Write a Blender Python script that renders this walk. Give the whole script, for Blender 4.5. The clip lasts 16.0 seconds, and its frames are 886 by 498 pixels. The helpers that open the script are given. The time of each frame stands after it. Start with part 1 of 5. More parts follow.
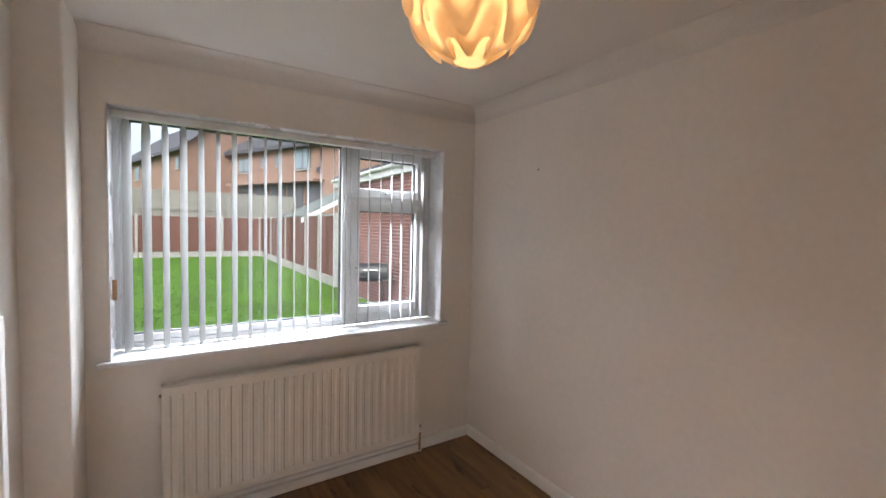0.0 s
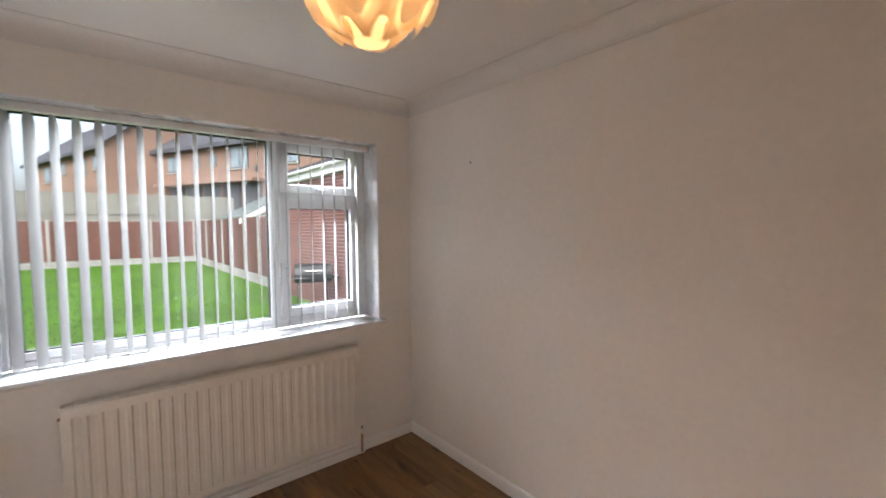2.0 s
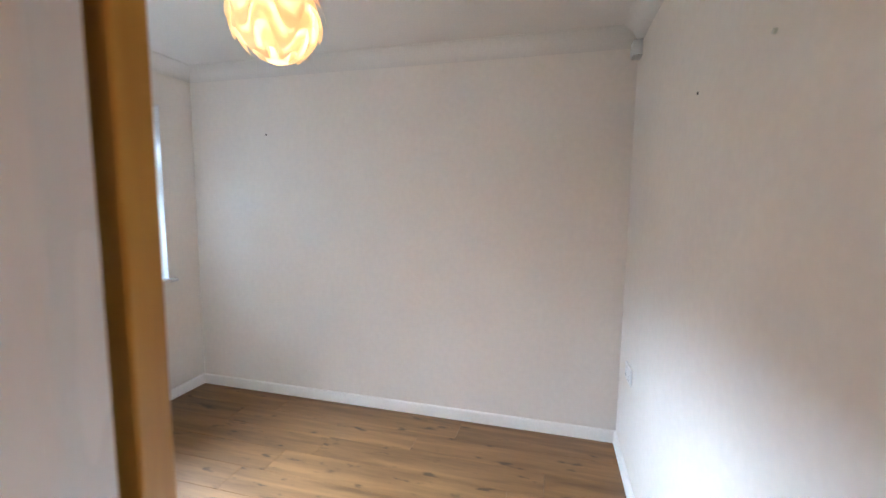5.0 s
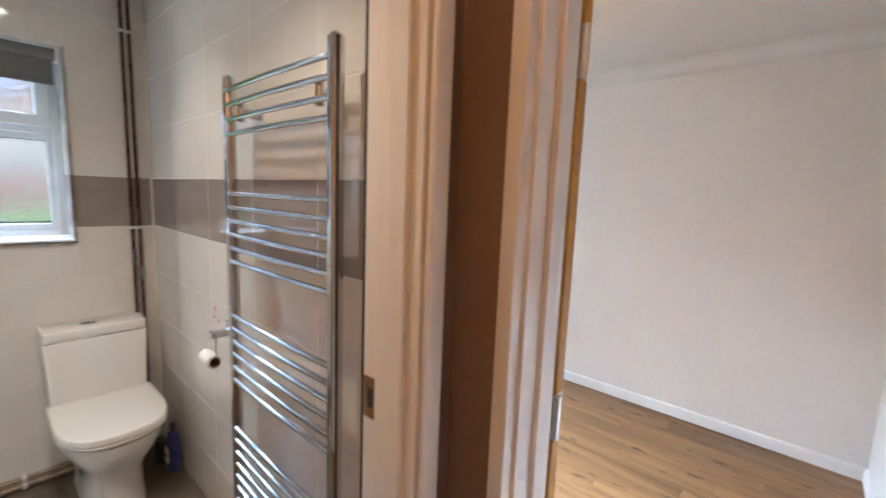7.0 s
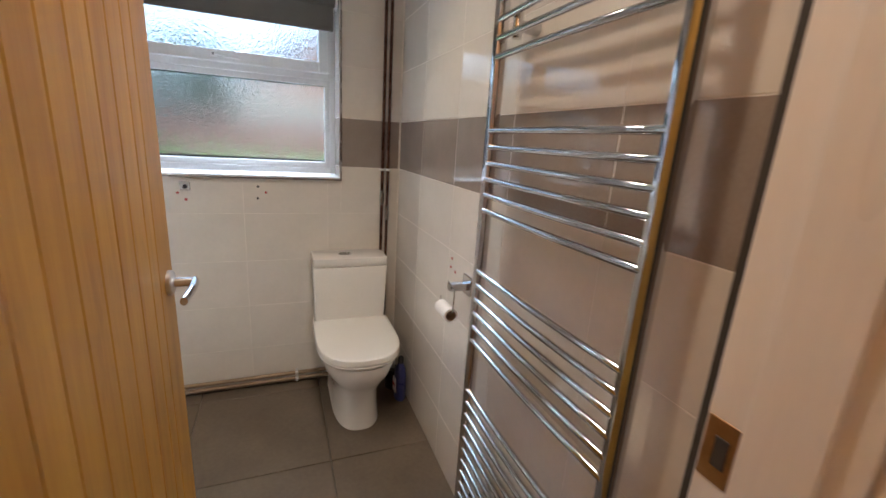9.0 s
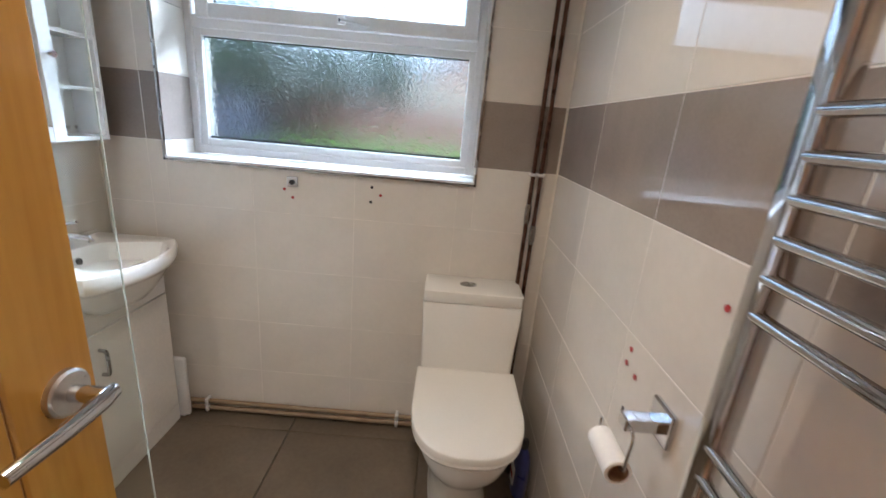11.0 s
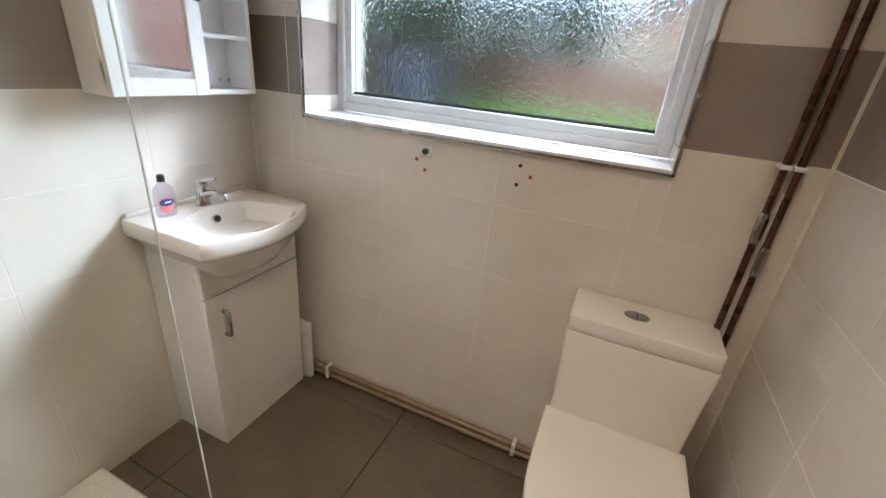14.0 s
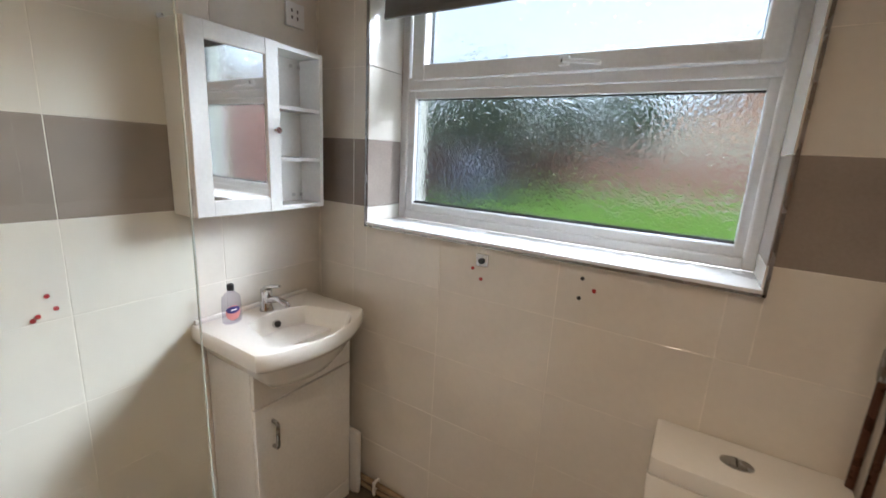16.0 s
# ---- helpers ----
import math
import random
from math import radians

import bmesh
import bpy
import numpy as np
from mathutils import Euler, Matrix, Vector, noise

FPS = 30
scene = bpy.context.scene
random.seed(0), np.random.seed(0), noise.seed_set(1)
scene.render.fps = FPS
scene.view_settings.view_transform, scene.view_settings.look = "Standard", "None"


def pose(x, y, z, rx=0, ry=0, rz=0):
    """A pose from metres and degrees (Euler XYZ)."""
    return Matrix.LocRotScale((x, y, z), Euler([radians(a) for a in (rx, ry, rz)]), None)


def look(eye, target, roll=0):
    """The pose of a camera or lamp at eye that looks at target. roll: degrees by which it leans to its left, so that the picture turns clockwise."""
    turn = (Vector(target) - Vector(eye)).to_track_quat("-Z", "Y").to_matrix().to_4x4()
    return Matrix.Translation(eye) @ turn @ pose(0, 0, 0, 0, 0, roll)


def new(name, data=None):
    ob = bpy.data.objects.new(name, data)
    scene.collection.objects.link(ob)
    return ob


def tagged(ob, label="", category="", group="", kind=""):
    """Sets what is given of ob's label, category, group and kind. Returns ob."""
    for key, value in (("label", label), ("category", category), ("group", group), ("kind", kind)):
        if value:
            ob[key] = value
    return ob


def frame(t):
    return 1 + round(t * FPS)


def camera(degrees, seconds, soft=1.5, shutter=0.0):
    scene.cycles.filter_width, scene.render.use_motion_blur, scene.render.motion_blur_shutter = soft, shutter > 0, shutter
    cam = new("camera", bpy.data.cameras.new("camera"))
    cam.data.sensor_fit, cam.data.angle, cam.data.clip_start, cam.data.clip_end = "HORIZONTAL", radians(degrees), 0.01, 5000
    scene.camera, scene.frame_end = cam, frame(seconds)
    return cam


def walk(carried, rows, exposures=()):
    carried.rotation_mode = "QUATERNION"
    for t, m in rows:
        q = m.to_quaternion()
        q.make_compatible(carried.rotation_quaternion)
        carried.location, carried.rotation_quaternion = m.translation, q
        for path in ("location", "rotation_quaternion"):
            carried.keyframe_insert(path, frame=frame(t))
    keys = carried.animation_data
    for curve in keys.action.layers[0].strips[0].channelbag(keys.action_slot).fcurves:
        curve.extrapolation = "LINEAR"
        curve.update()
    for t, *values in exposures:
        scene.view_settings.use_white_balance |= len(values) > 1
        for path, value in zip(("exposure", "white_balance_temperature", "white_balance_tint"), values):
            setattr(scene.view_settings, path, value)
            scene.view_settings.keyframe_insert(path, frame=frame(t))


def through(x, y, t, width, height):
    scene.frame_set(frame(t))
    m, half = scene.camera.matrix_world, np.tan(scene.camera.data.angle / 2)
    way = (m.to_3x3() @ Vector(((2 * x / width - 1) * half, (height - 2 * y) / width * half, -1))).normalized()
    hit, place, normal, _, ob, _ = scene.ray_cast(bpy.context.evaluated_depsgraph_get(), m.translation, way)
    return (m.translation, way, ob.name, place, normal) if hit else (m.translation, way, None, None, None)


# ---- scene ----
SKY, SUN, PENDANT, DOWN, HALL, DAY1, DAY2 = 0.08, 0.05, 0.29, 2.8, 1.1, 142.0, 10.0
EXPOSURES = [(0.0, 2.2, 6150, 14), (1.5, 2.3, 6150, 14), (2.5, 2.5, 6150, 14), (3.0, 2.7, 6000, 13), (5.3, 3.25, 5050, 4), (7.0, 3.48, 5050, 6), (8.5, 3.12, 5400, 9),
             (11.0, 3.2, 5350, 9), (12.5, 2.95, 5700, 10), (14.5, 3.02, 5800, 10), (16.0, 2.72, 6000, 10)]
cam = camera(94.0, 16.0, shutter=0.4)
PATH = [
    (0, (-1.828, -2.459, 1.55), (-0.753, -0.776, 1.448), 1.3),
    (0.5, (-1.79, -2.454, 1.585), (-0.76, -0.741, 1.533), 1.3),
    (1, (-1.784, -2.471, 1.567), (-0.736, -0.767, 1.536), 0.6),
    (1.5, (-1.771, -2.478, 1.559), (-0.64, -0.83, 1.497), 0.2),
    (2, (-1.733, -2.484, 1.534), (-0.464, -0.942, 1.42), -0.4),
    (2.5, (-1.701, -2.515, 1.497), (-0.269, -1.128, 1.344), -1.2),
    (3, (-1.81, -2.511, 1.472), (-0.167, -1.384, 1.294), -1.5),
    (3.2, (-1.885, -2.521, 1.463), (-0.163, -1.519, 1.282), -1.8),
    (5.3, (-2.699, -2.644, 1.432), (-0.775, -2.141, 1.218), 0.8),
    (5.5, (-2.774, -2.636, 1.435), (-0.865, -2.079, 1.219), 1.0),
    (6, (-2.929, -2.611, 1.43), (-1.102, -1.831, 1.193), 1.2),
    (6.5, (-3.052, -2.63, 1.449), (-1.371, -1.571, 1.212), 1.7),
    (7, (-3.14, -2.682, 1.466), (-1.657, -1.364, 1.21), 2.2),
    (7.5, (-3.193, -2.668, 1.473), (-1.922, -1.153, 1.17), 2.4),
    (8, (-3.213, -2.598, 1.451), (-2.135, -0.951, 1.098), 3.0),
    (8.5, (-3.182, -2.462, 1.416), (-2.284, -0.727, 0.99), 3.6),
    (8.7, (-3.164, -2.406, 1.411), (-2.337, -0.644, 0.951), 3.6),
    (10.8, (-2.969, -1.73, 1.393), (-2.883, 0.179, 0.801), 5.3),
    (11, (-2.953, -1.677, 1.401), (-2.939, 0.237, 0.822), 5.1),
    (11.5, (-2.976, -1.577, 1.407), (-3.127, 0.347, 0.882), 5.0),
    (12, (-3.012, -1.491, 1.426), (-3.329, 0.418, 0.922), 4.8),
    (12.5, (-3.003, -1.403, 1.43), (-3.472, 0.463, 0.882), 4.6),
    (13, (-2.989, -1.333, 1.417), (-3.556, 0.475, 0.778), 4.9),
    (13.5, (-2.972, -1.288, 1.402), (-3.613, 0.455, 0.659), 5.2),
    (14, (-2.971, -1.269, 1.386), (-3.655, 0.429, 0.581), 5.5),
    (14.5, (-2.973, -1.267, 1.389), (-3.716, 0.412, 0.597), 5.3),
    (15, (-2.973, -1.261, 1.409), (-3.796, 0.419, 0.701), 4.6),
    (15.5, (-2.979, -1.252, 1.436), (-3.887, 0.435, 0.86), 3.8),
    (16, (-2.997, -1.202, 1.454), (-4.015, 0.462, 1.011), 3.2),
]
walk(cam, [(t, look(eye, target, roll)) for t, eye, target, roll in PATH], EXPOSURES)

# ---- world, sun and lamps ----
world = bpy.data.worlds.new("overcast_sky")
scene.world = world
world.use_nodes = True
wn = world.node_tree
sky = wn.nodes.new("ShaderNodeTexSky")
sky.sky_type = "NISHITA"
sky.sun_disc = False
sky.sun_elevation, sky.sun_rotation = radians(38), radians(215)
sky.air_density, sky.dust_density, sky.ozone_density = 1.0, 6.0, 1.0
haze = wn.nodes.new("ShaderNodeHueSaturation")
haze.inputs["Saturation"].default_value, haze.inputs["Value"].default_value = 0.50, 1.15
wn.links.new(sky.outputs[0], haze.inputs["Color"])
wn.links.new(haze.outputs[0], wn.nodes["Background"].inputs[0])
wn.nodes["Background"].inputs[1].default_value = SKY


def lamp(name, kind, m, energy, color, size=0.1, spread=None):
    d = bpy.data.lights.new(name, kind)
    d.energy, d.color = energy, color
    if kind == "SUN":
        d.angle = size
    elif kind == "AREA":
        d.size = size
        if spread:
            d.spread = spread
    else:
        d.shadow_soft_size = size
    if kind == "SPOT":
        d.spot_size, d.spot_blend = radians(110), 0.8
    ob = new(name, d)
    ob.matrix_world = m
    return ob


lamp("sun", "SUN", look((-12, -20, 20), (0, 0, 0)), SUN, (1.0, 0.95, 0.88), radians(14))
lamp("pendant_bulb_light", "POINT", pose(-1.275, -1.687, 2.08), PENDANT, (1.0, 0.60, 0.26), 0.05)
DOWNS = ((-3.0, -0.85), (-3.0, -1.65), (-3.95, -1.35))
for lx, ly in DOWNS:
    lamp("downlight_beam", "SPOT", pose(lx, ly, 2.375), DOWN, (1.0, 0.74, 0.49), 0.05)


# fill panels added out of view above each window to boost the daylight
for nm, c, aim, w, e, sp in (("day_fill_bedroom", (-0.3, 2.7, 3.72), (-0.6, -0.3, 2.65), (3.2, 1.9), DAY1, 84),
                             ("day_fill_bedroom_west", (-2.4, 2.2, 3.6), (-0.7, -0.5, 1.4), (1.7, 1.7), 0.15 * DAY1, 46),
                             ("day_fill_bathroom", (-3.9, 4.0, 4.7), (-3.35, -0.3, 1.5), (3.0, 2.0), DAY2, 95)):
    sl = lamp(nm, "AREA", look(c, aim), e, (0.92, 0.97, 1.0), w[0], radians(sp))
    sl.data.shape, sl.data.size_y = "RECTANGLE", w[1]
lamp("hall_bulb_light", "POINT", pose(-3.75, -2.72, 2.22), HALL, (1.0, 0.44, 0.15), 0.05)


# ---- materials ----
def node_mat(name):
    m = bpy.data.materials.new(name)
    m.use_nodes = True
    nt = m.node_tree
    return m, nt, nt.nodes["Principled BSDF"]


def mat(name, col, rough=0.5, metal=0.0, var=0.08, scale=6.0, fine=0.03, fscale=90.0, bump=0.08, bscale=140.0,
        stretch=(1, 1, 1), spec=0.5, coat=0.0, rnd=0.0, dist=0.002):
    """Painted, glazed or metal surface with variation at two scales and a fine relief."""
    m, nt, p = node_mat(name)
    L, N = nt.links.new, nt.nodes.new
    tc, mp = N("ShaderNodeTexCoord"), N("ShaderNodeMapping")
    mp.inputs["Scale"].default_value = stretch
    L(tc.outputs["Object"], mp.inputs[0])
    n1, n2, n3 = N("ShaderNodeTexNoise"), N("ShaderNodeTexNoise"), N("ShaderNodeTexNoise")
    for n, sc, det in ((n1, scale, 4), (n2, fscale, 3), (n3, bscale, 3)):
        n.inputs["Scale"].default_value, n.inputs["Detail"].default_value = sc, det
        L(mp.outputs[0], n.inputs["Vector"])
    r1, r2 = N("ShaderNodeMapRange"), N("ShaderNodeMapRange")
    for r, n, a in ((r1, n1, var), (r2, n2, fine)):
        r.inputs[1].default_value, r.inputs[2].default_value = 0.3, 0.7
        r.inputs[3].default_value, r.inputs[4].default_value = 1 - a, 1 + a
        L(n.outputs[0], r.inputs[0])
    mul = N("ShaderNodeMath")
    mul.operation = "MULTIPLY"
    L(r1.outputs[0], mul.inputs[0]), L(r2.outputs[0], mul.inputs[1])
    last = mul.outputs[0]
    if rnd:
        oi, r3, m3 = N("ShaderNodeObjectInfo"), N("ShaderNodeMapRange"), N("ShaderNodeMath")
        r3.inputs[3].default_value, r3.inputs[4].default_value = 1 - rnd, 1 + rnd
        m3.operation = "MULTIPLY"
        L(oi.outputs["Random"], r3.inputs[0]), L(r3.outputs[0], m3.inputs[0]), L(last, m3.inputs[1])
        last = m3.outputs[0]
    vm = N("ShaderNodeVectorMath")
    vm.operation = "SCALE"
    vm.inputs[0].default_value = col
    L(last, vm.inputs["Scale"]), L(vm.outputs[0], p.inputs["Base Color"])
    rr = N("ShaderNodeMapRange")
    rr.inputs[1].default_value, rr.inputs[2].default_value = 0.3, 0.7
    rr.inputs[3].default_value, rr.inputs[4].default_value = max(rough - 0.05, 0.02), min(rough + 0.05, 1)
    L(n1.outputs[0], rr.inputs[0]), L(rr.outputs[0], p.inputs["Roughness"])
    p.inputs["Metallic"].default_value = metal
    p.inputs["Specular IOR Level"].default_value = spec
    p.inputs["Coat Weight"].default_value = coat
    if bump:
        b = N("ShaderNodeBump")
        b.inputs["Strength"].default_value, b.inputs["Distance"].default_value = bump, dist
        L(n3.outputs[0], b.inputs["Height"]), L(b.outputs[0], p.inputs["Normal"])
    return m


def wood(name, dark, light, axis, rough=0.45, knots=True, size=1.0, rnd=0.0):
    """Wood with long grain on the given axis, darker streaks and a few knots."""
    m, nt, p = node_mat(name)
    L, N = nt.links.new, nt.nodes.new
    tc, mp, oi, add = N("ShaderNodeTexCoord"), N("ShaderNodeMapping"), N("ShaderNodeObjectInfo"), N("ShaderNodeVectorMath")
    sc = [14.0 * size, 14.0 * size, 14.0 * size]
    sc[axis] = 1.1 * size
    mp.inputs["Scale"].default_value = sc
    L(tc.outputs["Object"], add.inputs[0])
    sh = N("ShaderNodeVectorMath")
    sh.operation = "SCALE"
    sh.inputs[0].default_value = (3.1, 7.7, 5.3)
    L(oi.outputs["Random"], sh.inputs["Scale"]), L(sh.outputs[0], add.inputs[1]), L(add.outputs[0], mp.inputs[0])
    n1, n2, n3 = N("ShaderNodeTexNoise"), N("ShaderNodeTexNoise"), N("ShaderNodeTexNoise")
    n1.inputs["Scale"].default_value, n1.inputs["Detail"].default_value, n1.inputs["Distortion"].default_value = 1.0, 6, 0.6
    n2.inputs["Scale"].default_value, n2.inputs["Detail"].default_value = 7.0, 4
    L(mp.outputs[0], n1.inputs["Vector"]), L(mp.outputs[0], n2.inputs["Vector"])
    mp2 = N("ShaderNodeMapping")
    sc2 = [19.0, 19.0, 19.0]
    sc2[axis] = 6.0
    mp2.inputs["Scale"].default_value = sc2
    L(add.outputs[0], mp2.inputs[0])
    n3.inputs["Scale"].default_value, n3.inputs["Detail"].default_value = 1.0, 3
    L(mp2.outputs[0], n3.inputs["Vector"])
    ramp = N("ShaderNodeValToRGB")
    ramp.color_ramp.elements[0].position, ramp.color_ramp.elements[1].position = 0.30, 0.68
    ramp.color_ramp.elements[0].color, ramp.color_ramp.elements[1].color = (*dark, 1), (*light, 1)
    mixv = N("ShaderNodeMath")
    mixv.operation = "MULTIPLY_ADD"
    mixv.inputs[1].default_value = 0.25
    L(n2.outputs[0], mixv.inputs[0])
    sub = N("ShaderNodeMath")
    sub.operation = "SUBTRACT"
    sub.inputs[1].default_value = 0.125
    L(n1.outputs[0], sub.inputs[0]), L(sub.outputs[0], mixv.inputs[2]), L(mixv.outputs[0], ramp.inputs[0])
    kr = N("ShaderNodeMapRange")
    kr.inputs[1].default_value, kr.inputs[2].default_value = 0.615, 0.70
    kr.inputs[3].default_value, kr.inputs[4].default_value = 1.0, (0.35 if knots else 0.9)
    L(n3.outputs[0], kr.inputs[0])
    rv = N("ShaderNodeMapRange")
    rv.inputs[3].default_value, rv.inputs[4].default_value = 1 - rnd, 1 + rnd
    L(oi.outputs["Random"], rv.inputs[0])
    mk = N("ShaderNodeMath")
    mk.operation = "MULTIPLY"
    L(kr.outputs[0], mk.inputs[0]), L(rv.outputs[0], mk.inputs[1])
    vm = N("ShaderNodeVectorMath")
    vm.operation = "SCALE"
    L(ramp.outputs[0], vm.inputs[0]), L(mk.outputs[0], vm.inputs["Scale"]), L(vm.outputs[0], p.inputs["Base Color"])
    p.inputs["Roughness"].default_value = rough
    b = N("ShaderNodeBump")
    b.inputs["Strength"].default_value, b.inputs["Distance"].default_value = 0.15, 0.001
    L(n2.outputs[0], b.inputs["Height"]), L(b.outputs[0], p.inputs["Normal"])
    return m


def clear_glass(name, tint=(1, 1, 1)):
    m = bpy.data.materials.new(name)
    m.use_nodes = True
    nt = m.node_tree
    nt.nodes.clear()
    N, L = nt.nodes.new, nt.links.new
    out, mx, tr, gl, fr = N("ShaderNodeOutputMaterial"), N("ShaderNodeMixShader"), N("ShaderNodeBsdfTransparent"), N("ShaderNodeBsdfGlossy"), N("ShaderNodeLayerWeight")
    pw, sc = N("ShaderNodeMath"), N("ShaderNodeMath")
    pw.operation, sc.operation = "POWER", "MULTIPLY_ADD"
    pw.inputs[1].default_value, sc.inputs[1].default_value, sc.inputs[2].default_value = 5.0, 0.85, 0.03
    L(fr.outputs["Facing"], pw.inputs[0]), L(pw.outputs[0], sc.inputs[0])
    tr.inputs[0].default_value = (*tint, 1)
    gl.inputs["Roughness"].default_value = 0.01
    fr.inputs[0].default_value = 0.5
    L(sc.outputs[0], mx.inputs[0]), L(tr.outputs[0], mx.inputs[1]), L(gl.outputs[0], mx.inputs[2]), L(mx.outputs[0], out.inputs[0])
    return m


def obscure_glass(name):
    """Patterned bathroom glass: hammered relief over a refracting pane."""
    m, nt, p = node_mat(name)
    L, N = nt.links.new, nt.nodes.new
    p.inputs["Base Color"].default_value = (0.73, 0.79, 0.82, 1)
    p.inputs["Transmission Weight"].default_value = 1.0
    p.inputs["Roughness"].default_value = 0.06
    p.inputs["IOR"].default_value = 1.45
    tc, mp, n = N("ShaderNodeTexCoord"), N("ShaderNodeMapping"), N("ShaderNodeTexNoise")
    mp.inputs["Scale"].default_value = (1.0, 1.0, 0.8)
    n.inputs["Scale"].default_value, n.inputs["Detail"].default_value, n.inputs["Distortion"].default_value = 100.0, 1.0, 0.5
    b = N("ShaderNodeBump")
    b.inputs["Strength"].default_value, b.inputs["Distance"].default_value = 0.6, 0.0030
    L(tc.outputs["Object"], mp.inputs[0]), L(mp.outputs[0], n.inputs["Vector"]), L(n.outputs[0], b.inputs["Height"]), L(b.outputs[0], p.inputs["Normal"])
    return m


def shade_plastic(name, col=(0.86, 0.78, 0.62), through=0.5, rough=0.4):
    """Thin white sheet that lets light through."""
    m = bpy.data.materials.new(name)
    m.use_nodes = True
    nt = m.node_tree
    nt.nodes.clear()
    N, L = nt.nodes.new, nt.links.new
    out, mx, tr, p = N("ShaderNodeOutputMaterial"), N("ShaderNodeMixShader"), N("ShaderNodeBsdfTranslucent"), N("ShaderNodeBsdfPrincipled")
    tr.inputs[0].default_value = (*col, 1)
    p.inputs["Base Color"].default_value = (*col, 1)
    p.inputs["Roughness"].default_value = rough
    mx.inputs[0].default_value = through
    L(p.outputs[0], mx.inputs[1]), L(tr.outputs[0], mx.inputs[2]), L(mx.outputs[0], out.inputs[0])
    return m


def glow(name, col, strength):
    m, nt, p = node_mat(name)
    p.inputs["Base Color"].default_value = (*col, 1)
    p.inputs["Emission Color"].default_value = (*col, 1)
    p.inputs["Emission Strength"].default_value = strength
    return m


M_WALL = mat("matt_wall_paint", (0.80, 0.755, 0.70), 0.85, var=0.03, scale=1.6, fine=0.02, fscale=30, bump=0.25, bscale=55, dist=0.0015, spec=0.3)
M_CEIL = mat("ceiling_paint", (0.72, 0.69, 0.65), 0.9, var=0.03, scale=2, bump=0.2, bscale=60, spec=0.25)
# hall walls: the hall's low, warm light is put into this dark brown
M_HALL = mat("dim_hall_wall", (0.22, 0.145, 0.105), 0.8, var=0.03, scale=2, bump=0.2, bscale=60, spec=0.3)
M_GLOSS = mat("white_gloss_paint", (0.80, 0.76, 0.71), 0.28, var=0.04, scale=3, fine=0.02, bump=0.12, bscale=40, stretch=(1, 1, 0.15))
M_SKIRT = mat("skirting_paint", (0.86, 0.84, 0.81), 0.35, var=0.04, scale=4, bump=0.05)
M_UPVC = mat("white_upvc", (0.77, 0.77, 0.77), 0.30, var=0.03, scale=5, bump=0.02)
M_SILL = mat("white_sill", (0.74, 0.74, 0.75), 0.28, var=0.03, scale=5, bump=0.03)
# grey for white fabric: the colour takes down the glare of the window light
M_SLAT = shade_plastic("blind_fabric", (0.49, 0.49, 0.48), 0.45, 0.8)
M_RAD = mat("radiator_enamel", (0.78, 0.74, 0.68), 0.35, var=0.03, scale=4, bump=0.04)
M_DARK = mat("dark_fill", (0.05, 0.045, 0.04), 0.8, bump=0)
M_BRASS = mat("aged_brass", (0.45, 0.30, 0.16), 0.35, 0.9, var=0.15, scale=30, bump=0.05)
M_PLAST = mat("white_plastic", (0.80, 0.80, 0.80), 0.35, var=0.02, bump=0.02)
M_BLACK = mat("black_plastic", (0.02, 0.02, 0.022), 0.45, bump=0.02)
M_CHROME = mat("chrome", (0.62, 0.62, 0.63), 0.06, 1.0, var=0.03, scale=8, bump=0.0)
M_SATIN = mat("satin_chrome", (0.36, 0.36, 0.36), 0.25, 1.0, var=0.05, scale=20, bump=0.0)
M_STEEL = mat("brushed_steel", (0.62, 0.61, 0.60), 0.3, 1.0, var=0.08, scale=20, bump=0.04)
M_CERAM = mat("white_ceramic", (0.84, 0.82, 0.78), 0.10, var=0.02, scale=3, fine=0.01, bump=0.0, coat=0.3)
M_VAN = mat("white_lacquer", (0.82, 0.81, 0.79), 0.22, var=0.02, scale=4, bump=0.02)
M_TILE = mat("cream_glazed_tile", (0.75, 0.705, 0.64), 0.035, var=0.035, scale=5, fine=0.015, fscale=60, bump=0.02, bscale=9, rnd=0.006, dist=0.003, coat=0.5)
M_BAND = mat("taupe_glazed_tile", (0.30, 0.255, 0.225), 0.05, var=0.06, scale=9, fine=0.04, fscale=120, bump=0.02, bscale=9, rnd=0.03, dist=0.003, coat=0.5)
M_GROUT = mat("grout", (0.80, 0.75, 0.68), 0.9, var=0.1, scale=20, bump=0.2)
M_GROUTD = mat("floor_grout", (0.175, 0.150, 0.122), 0.9, var=0.1, scale=20, bump=0.2)
M_FTILE = mat("taupe_floor_tile", (0.145, 0.115, 0.083), 0.35, var=0.18, scale=4, fine=0.08, fscale=60, bump=0.1, bscale=40, rnd=0.05)
M_PIPE = mat("tarnished_copper", (0.085, 0.034, 0.020), 0.28, 0.6, var=0.10, scale=15, bump=0.05)
M_TANPIPE = mat("painted_pipe", (0.30, 0.22, 0.14), 0.45, 0.2, var=0.2, scale=15, bump=0.05)
M_MIRROR = mat("mirror_silver", (0.90, 0.90, 0.90), 0.01, 1.0, var=0.0, fine=0.0, bump=0)
M_BLIND = mat("grey_blind_fabric", (0.17, 0.17, 0.165), 0.85, var=0.06, scale=8, fine=0.06, fscale=300, bump=0.2, bscale=300)
M_GLASS = clear_glass("window_glass", (0.98, 1.0, 0.99))
M_SCREEN = clear_glass("shower_glass", (0.965, 0.985, 0.975))
M_EDGE = mat("polished_glass_edge", (0.55, 0.60, 0.57), 0.15, var=0.05, bump=0)
